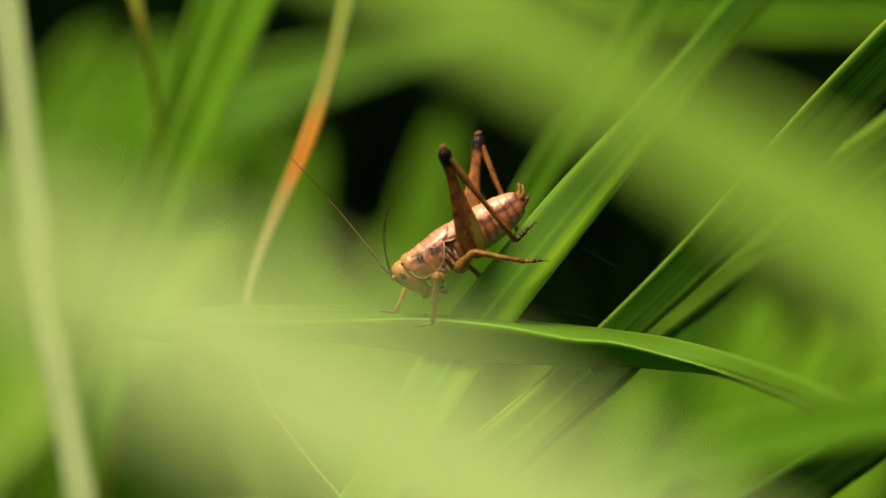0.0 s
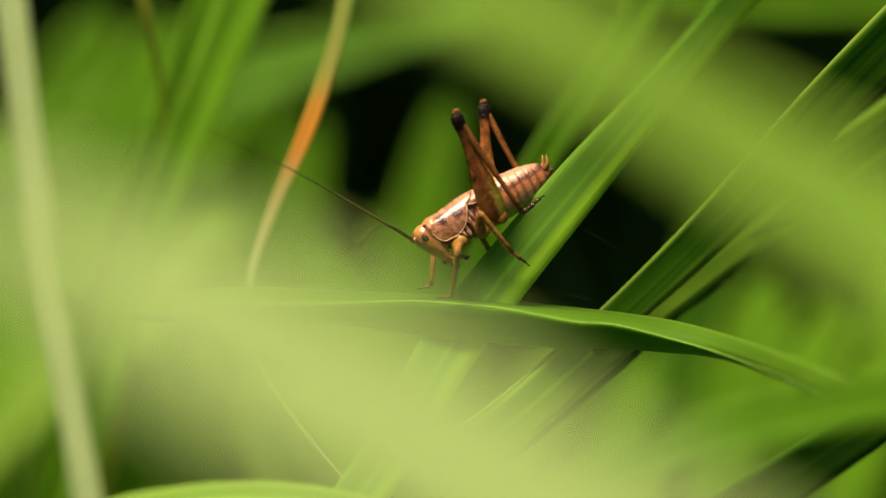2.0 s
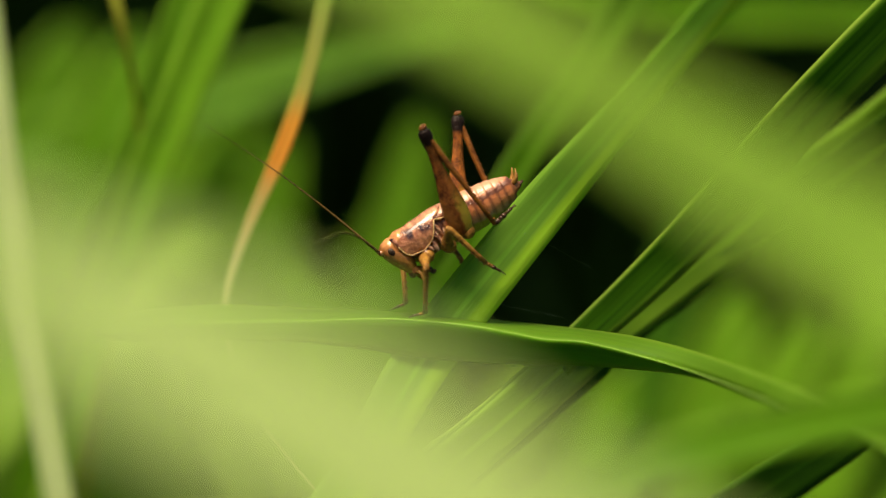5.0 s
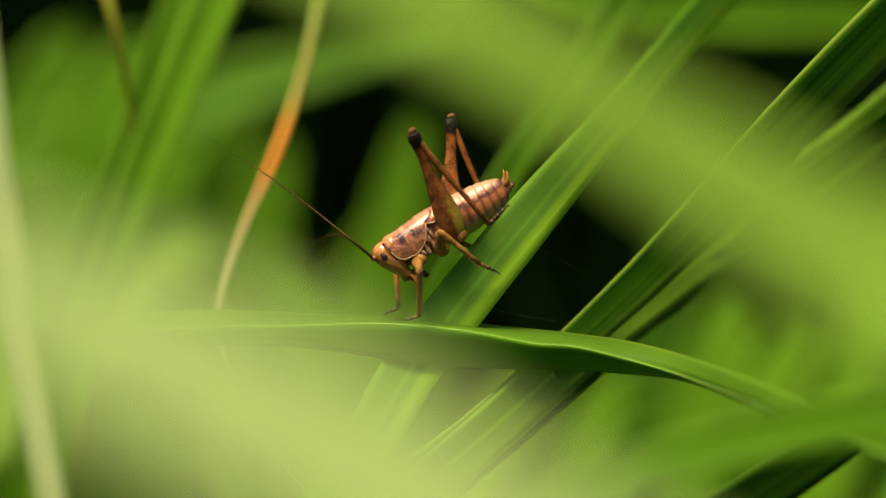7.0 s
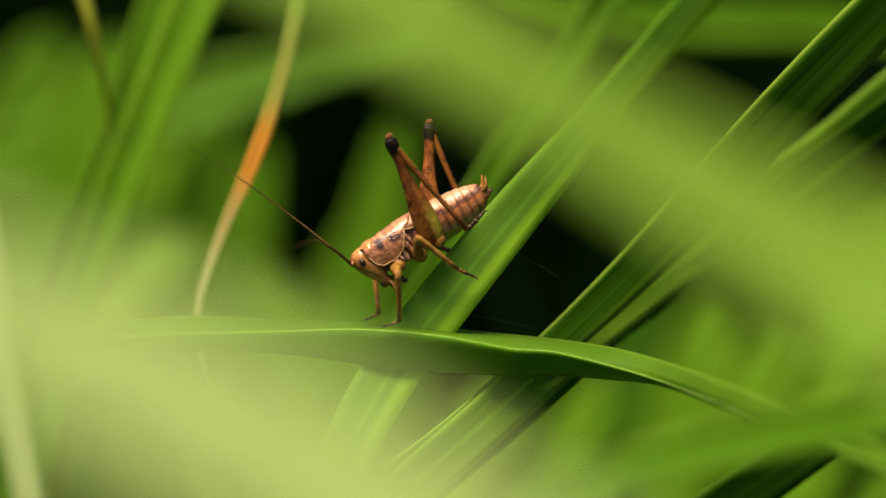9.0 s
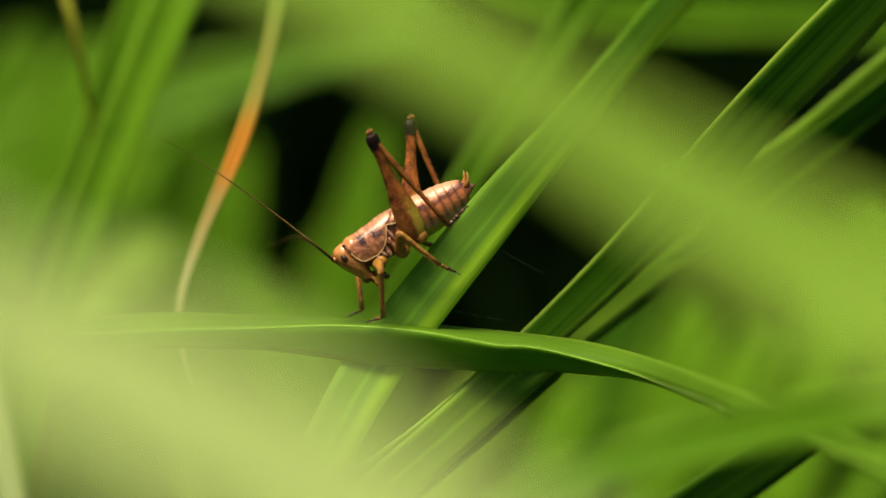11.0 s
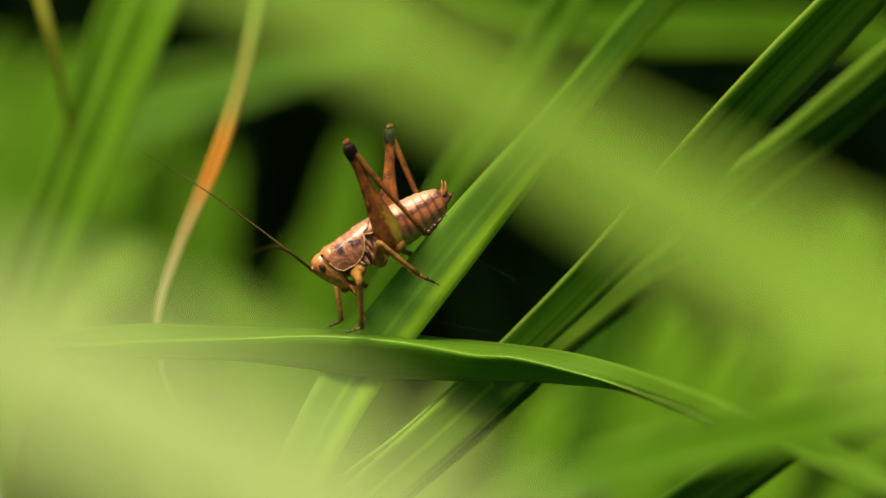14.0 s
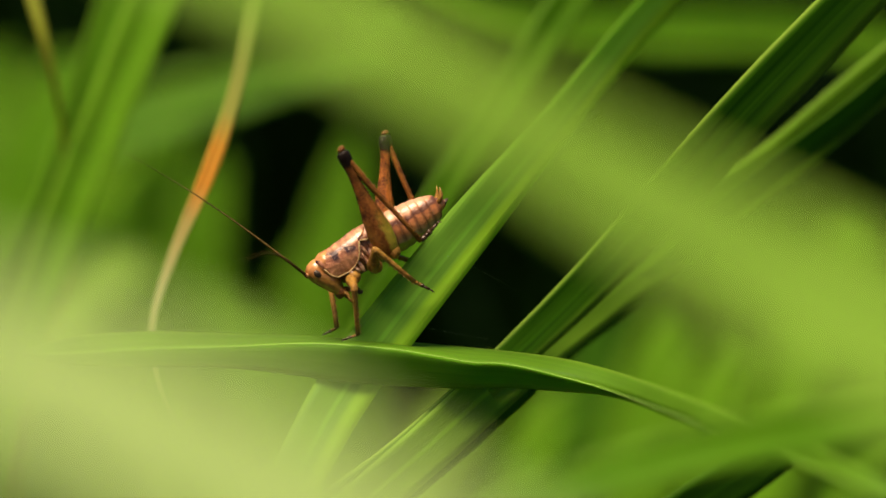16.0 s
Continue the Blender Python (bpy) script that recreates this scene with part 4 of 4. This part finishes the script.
def leg(kind, side, hip, l1, l2):
    if kind == "hind":
        rows = [(-0.3, 0, 0.35, 0.4), (0.3, 0, 0.62, 0.85), (1.4, 0.1, 0.78, 1.2), (2.8, 0.12, 0.78, 1.3), (4.2, 0.1, 0.68, 1.12), (6.0, 0.06, 0.5, 0.78), (8.0, 0.02, 0.38, 0.55),
                (9.6, 0, 0.36, 0.48), (10.5, 0, 0.44, 0.58), (11.2, 0, 0.48, 0.68), (11.8, 0, 0.46, 0.66), (12.1, 0, 0.26, 0.36)]
        k = l1 / 11.8
        femur = turned(along_x([(x * k, z, a, b) for x, z, a, b in rows], sides=18), "hind_femur", THIGH, cricket, "long tapering rust-brown thigh with a black knee")
        bm = tube([(0, 0, 0.08), (0.5, 0, 0.0), (l2 * 0.4, 0, -0.06), (l2 * 0.8, 0, 0), (l2, 0, 0)], [0.32, 0.34, 0.29, 0.24, 0.26])
        spines(bm, [((x, 0.12 * s, 0.16), (0.5, 0.5 * s, 0.8)) for x in np.arange(2.0, l2, 0.75) for s in (-1, 1)], 0.32, 0.045)
        shin = turned(bm, "hind_tibia", SHIN, cricket, "slender thorny brown shin")
        foot(shin, l2, 1.7, 96, CLAW)
        turned(blob((-0.42, 0, 0.15), (0.28, 0.36, 0.42)), "knee", SHIN, shin, "tan knee cap")
    else:
        big = 1.0 if kind == "front" else 1.05
        femur = turned(along_x([(-0.25, 0, 0.35, 0.35), (0.2, 0, 0.6, 0.64), (l1 * 0.35, 0, 0.54, 0.6), (l1 * 0.7, 0, 0.36, 0.38), (l1 * 0.95, 0, 0.36, 0.36), (l1 + 0.2, 0, 0.18, 0.2)], sides=14),
                       kind + "_femur", LEG, cricket)
        bm = tube([(0, 0, 0), (0.3, 0, 0.02), (l2 * 0.3, 0, 0.02), (l2 * 0.75, 0, 0), (l2, 0, 0)], [0.33, 0.33, 0.28, 0.24, 0.26])
        spines(bm, [((x, 0.1 * s, -0.12), (0.55, 0.4 * s, -0.8)) for x in np.arange(0.9, l2, 0.6) for s in (-1, 1)], 0.45, 0.05)
        shin = turned(bm, kind + "_tibia", LEG, cricket)
        foot(shin, l2, 1.05 if kind == "front" else 1.35, 72 if kind == "front" else 12, CLAW if kind == "mid" and side < 0 else None)
    hub = Vector(hip)
    turned(blob(hub * 0.97 + Vector((-0.25, 0.15 * side, 0.05)), (0.72, 0.62, 0.72)), "coxa", LEG, cricket)
    LEGS.append((kind, side, hub, l1, l2, femur, shin))


for s in (1, -1):
    leg("front", s, (3.9, 1.15 * s, -2.0), 3.0, 5.0)
    leg("mid", s, (1.5, 1.4 * s, -2.1), 2.8, 5.2)
    leg("hind", s, (-0.75, 1.75 * s, -1.6), 11.2, 11.6)


def antenna(length, bow, wave):
    pts = [(length * f, 0, bow * math.sin(f * wave)) for f in np.linspace(0, 1, 26)]
    return turned(tube(pts, [0.016 + 0.125 * (1 - f) ** 1.3 for f in np.linspace(0, 1, 26)], sides=6), "antenna", FEELER, cricket, "thread-thin dark banded antenna")


def silk(points):
    """A taut spider thread from leaf to leaf."""
    m, add, out, l = nodes_of("silk")
    p = add("ShaderNodeBsdfPrincipled", {"Base Color": (0.4, 0.5, 0.35, 1), "Roughness": 0.5})
    l.new(p.outputs[0], out.inputs["Surface"])
    bm = bmesh.new()
    rows = [at(*q) for q in glide(points, 8)]
    tube([q / MM for q in rows], [0.004] * len(rows), bm, 5)
    return tagged(mesh_object("spider_thread", bm, m), label="fine pale spider silk thread strung between grass leaves", category="spider silk", group="silk threads")


silk([(7.2, -5.2, -1.0), (11.0, -6.1, -3.0), (15.2, -7.0, -5.5)])
silk([(10.6, 1.6, 0.5), (14.0, 0.1, -2.5), (18.0, -2.0, -6.0)])

ANTENNAE = [(-1, antenna(23.0, 0.7, 2.6)), (1, antenna(15.0, 1.3, 4.4))]

# seconds, place right and up in mm, head-down, roll to the lens and turn to the lens in degrees
BODY = [(0, 1.47, 0.88, 31.1, 17, 6), (0.3, 1.4, 0.9, 31.2, 17, 6), (0.4, 1.19, 1.04, 31.6, 14, 6), (0.5, 2.52, 2.54, 25.2, 5, 14), (0.6, 4.13, 2.71, 19.3, 1, 20),
        (0.8, 3.63, 2.1, 25.4, 2, 18), (1.5, 3.58, 2.21, 28.4, 7, 12), (3.5, 3.19, 2.66, 26.8, 10, 8), (7, 3.41, 2.88, 28.5, 12, 6), (11, 3.52, 2.88, 28.5, 12, 6), (16, 3.47, 3.1, 28.4, 12, 6)]
# where the feet and the hind knees are, right, up and nearer in mm
FEET = {
    ("front", 1): [(0, -1.0, -7.2, 2.2), (0.35, -1.0, -7.2, 2.2), (0.5, -0.7, -6.3, 2.2), (0.8, -0.9, -6.3, 2.2), (1.5, 0.7, -6.3, 2.0), (3.5, 0.8, -6.3, 2.0), (7, 1.3, -6.1, 2.0), (11, 1.7, -6.0, 2.0), (16, 1.8, -6.0, 2.0)],
    ("front", -1): [(0, -4.7, -6.3, -2.5), (0.6, -4.6, -5.8, -2.5), (0.8, -3.0, -5.6, -2.5), (1.5, -1.5, -5.5, -2.5), (3.5, -1.1, -5.5, -2.5), (11, -0.4, -5.5, -2.5), (16, -0.3, -5.5, -2.5)],
    ("mid", 1): [(0, 7.9, -1.2, 1.6), (0.4, 7.9, -1.5, 1.6), (0.5, 6.6, -3.5, 1.8), (0.8, 6.6, -3.4, 1.8), (1.5, 6.5, -2.2, 1.7), (3.5, 6.7, -1.6, 1.7), (7, 7.2, -1.0, 1.6), (16, 7.3, -0.9, 1.6)],
    ("mid", -1): [(0, 3.6, -2.6, -2.5), (0.5, 4, -2.5, -2.5), (1.5, 4.5, -2.1, -2.5), (4.5, 4.8, -1.9, -2.5), (7, 6.9, 0.5, -2.5), (16, 7.2, 1.1, -2.5)],
    ("hind", 1): [(0, 6.74, 1.16, 2.2), (0.6, 7.36, 1.6, 2.2), (3.5, 7.6, 2.1, 2.0), (7, 8.1, 2.8, 1.9), (16, 8.1, 2.9, 1.9)],
    ("hind", -1): [(0, 7.2, 2.4, -3), (0.6, 9.5, 3.2, -3), (1.0, 9.0, 3.0, -3), (3.5, 8.5, 3.4, -3), (16, 8.8, 3.8, -3)],
}
KNEES = {
    1: [(0, 0.1, 9.2), (0.3, -0.4, 8.5), (0.4, -0.4, 8.6), (0.5, 0.6, 10.7), (0.6, 3.1, 11.8), (0.8, 1.7, 11.2), (0.9, 1.1, 10.8), (1, 0.9, 10.7), (1.2, 0.9, 10.6), (1.5, 1.1, 10.9), (3.5, 1.0, 11.0), (7, 0.75, 11.3), (16, 0.5, 11.4)],
    -1: [(0, 3.58, 11.2), (0.3, 3.5, 11.2), (0.4, 3.3, 11.5), (0.5, 6.5, 11.3), (0.6, 9.1, 10.5), (0.7, 8.5, 10.7), (0.8, 7.4, 11), (0.9, 6.6, 11.2), (1, 6.1, 11.2), (1.2, 3.5, 11.8), (1.5, 3.74, 12.4), (3.5, 4.1, 13.0), (7, 4.5, 13.4), (16, 4.7, 13.8)],
}
# directions in which the antennae point
FEELERS = {
    -1: [(0, -15, 16, -8), (0.4, -15.4, 15.6, -8), (0.5, -15, 14, -6), (0.6, -19, 6.5, 8), (0.8, -17, 12, 8), (1.0, -18, 9.4, 8), (1.5, -18, 9, 8), (2.5, -17.8, 9.6, 6), (3.5, -16.8, 11.9, -6), (16, -17, 11.2, -6)],
    1: [(0, 1.0, 10, 6), (0.35, 0.8, 10, 6), (0.5, -6, 0.5, 12), (0.6, -6.5, -2, 12), (0.8, -7, -1, 14), (1.5, -6.5, 1.0, 16), (3.5, -5.0, 1.4, 10), (7, -4.6, 2.0, 10), (16, -4.7, 2.0, 10)],
}
TICKS = (0, 0.3, 0.4, 0.5, 0.6, 0.7, 0.8, 0.9, 1.0, 1.2, 1.5, 2.0, 2.5, 3.0, 3.5, 4.5, 6.0, 7.0, 9.0, 11.0, 12.5, 14.0, 15.0, 16.0)


def row_at(table, t):
    a = np.array(table, float)
    return [float(np.interp(t, a[:, 0], a[:, k])) for k in range(1, a.shape[1])]


def axes_pose(p, x, up):
    """A pose at p with its x axis along x and its z axis near up."""
    x = Vector(x).normalized()
    y = Vector(up).cross(x).normalized()
    m = Matrix((x, y, x.cross(y))).transposed().to_4x4()
    m.translation = p
    return m


def root_pose(t):
    """The cricket's pose in the stage's millimetres (right, up, nearer)."""
    u, v, dip, roll, turn = row_at(BODY, t)
    d, r, k = radians(dip), radians(roll), radians(turn)
    ahead = Vector((-math.cos(d) * math.cos(k), -math.sin(d) * math.cos(k), math.sin(k)))
    up = Vector((-math.sin(d) * math.cos(r), math.cos(d) * math.cos(r), math.sin(r)))
    return axes_pose(Vector((u, v, 0)), ahead, up)


FLIP = Matrix(((1, 0, 0, 0), (0, 0, -1, 0), (0, 1, 0, 0), (0, 0, 0, 1)))


def to_world(m):
    """From the stage's millimetres (right, up, nearer) to the world."""
    q = STAGE @ FLIP @ m
    out = q.to_3x3().normalized().to_4x4()
    out.translation = at(*m.translation)
    return out


def local(root, m):
    q = root.inverted() @ m
    q.translation = q.translation * MM
    return q


def leg_poses(t, root, kind, side, hub, l1, l2):
    hip = root @ hub
    target = Vector(row_at(FEET[kind, side], t))
    if kind == "hind":
        ku, kv = row_at(KNEES[side], t)
        du, dv = ku - hip.x, kv - hip.y
        deep = math.sqrt(max(0.3, l1 * l1 - du * du - dv * dv))
        aim = Vector((du, dv, deep if side > 0 else -deep)).normalized()
        knee = hip + aim * l1
        back_way = root.to_3x3() @ Vector((1, 0, 0.2))
        f = axes_pose(hip, aim, back_way)
        s = axes_pose(knee, target - knee, Vector((0.6, 0.8, 0.1)))
        return f, s
    gap = target - hip
    dist = min(gap.length, (l1 + l2) * 0.995)
    way_to = gap.normalized()
    a = (l1 * l1 - l2 * l2 + dist * dist) / (2 * dist)
    h = math.sqrt(max(0.01, l1 * l1 - a * a))
    pole = Vector((0.05 if side > 0 else -0.7, 0.4, 1.0 * side)) if kind == "front" else Vector((0.1, 0.8, 0.9 * side))
    pole = (pole - way_to * pole.dot(way_to)).normalized()
    knee = hip + way_to * a + pole * h
    f = axes_pose(hip, knee - hip, pole)
    hint = Vector((-1, 0.1, 0)) if kind == "front" else Vector((0.3, 1, 0))
    s = axes_pose(knee, target - knee, hint)
    return f, s


def motions():
    roots = {t: root_pose(t) for t in TICKS}
    walk(cricket, [(t, to_world(roots[t])) for t in TICKS])
    for kind, side, hub, l1, l2, femur, shin in LEGS:
        both = {t: leg_poses(t, roots[t], kind, side, hub, l1, l2) for t in TICKS}
        walk(femur, [(t, local(roots[t], both[t][0])) for t in TICKS])
        walk(shin, [(t, local(roots[t], both[t][1])) for t in TICKS])
    for side, feeler in ANTENNAE:
        rows = []
        for t in TICKS:
            p = roots[t] @ Vector((7.5, 0.42 * side, 0.3))
            d = Vector(row_at(FEELERS[side], t))
            rows.append((t, local(roots[t], axes_pose(p, d, Vector((-0.5 * side, 0.8, 0.2))))))
        walk(feeler, rows)
    for ob, u, v in SWAYS:
        q = STAGE.to_3x3()
        walk(ob, [(t, Matrix.Translation(q @ Vector((u * f * MM, 0, v * f * MM)) - ob.parent.location)) for t, f in
                  ((0, 0.0), (1.5, 0.05), (3.5, 0.35), (5.0, 0.75), (7.0, 0.95), (8.0, 1.0), (11.0, 1.0), (16.0, 1.0))])


motions()
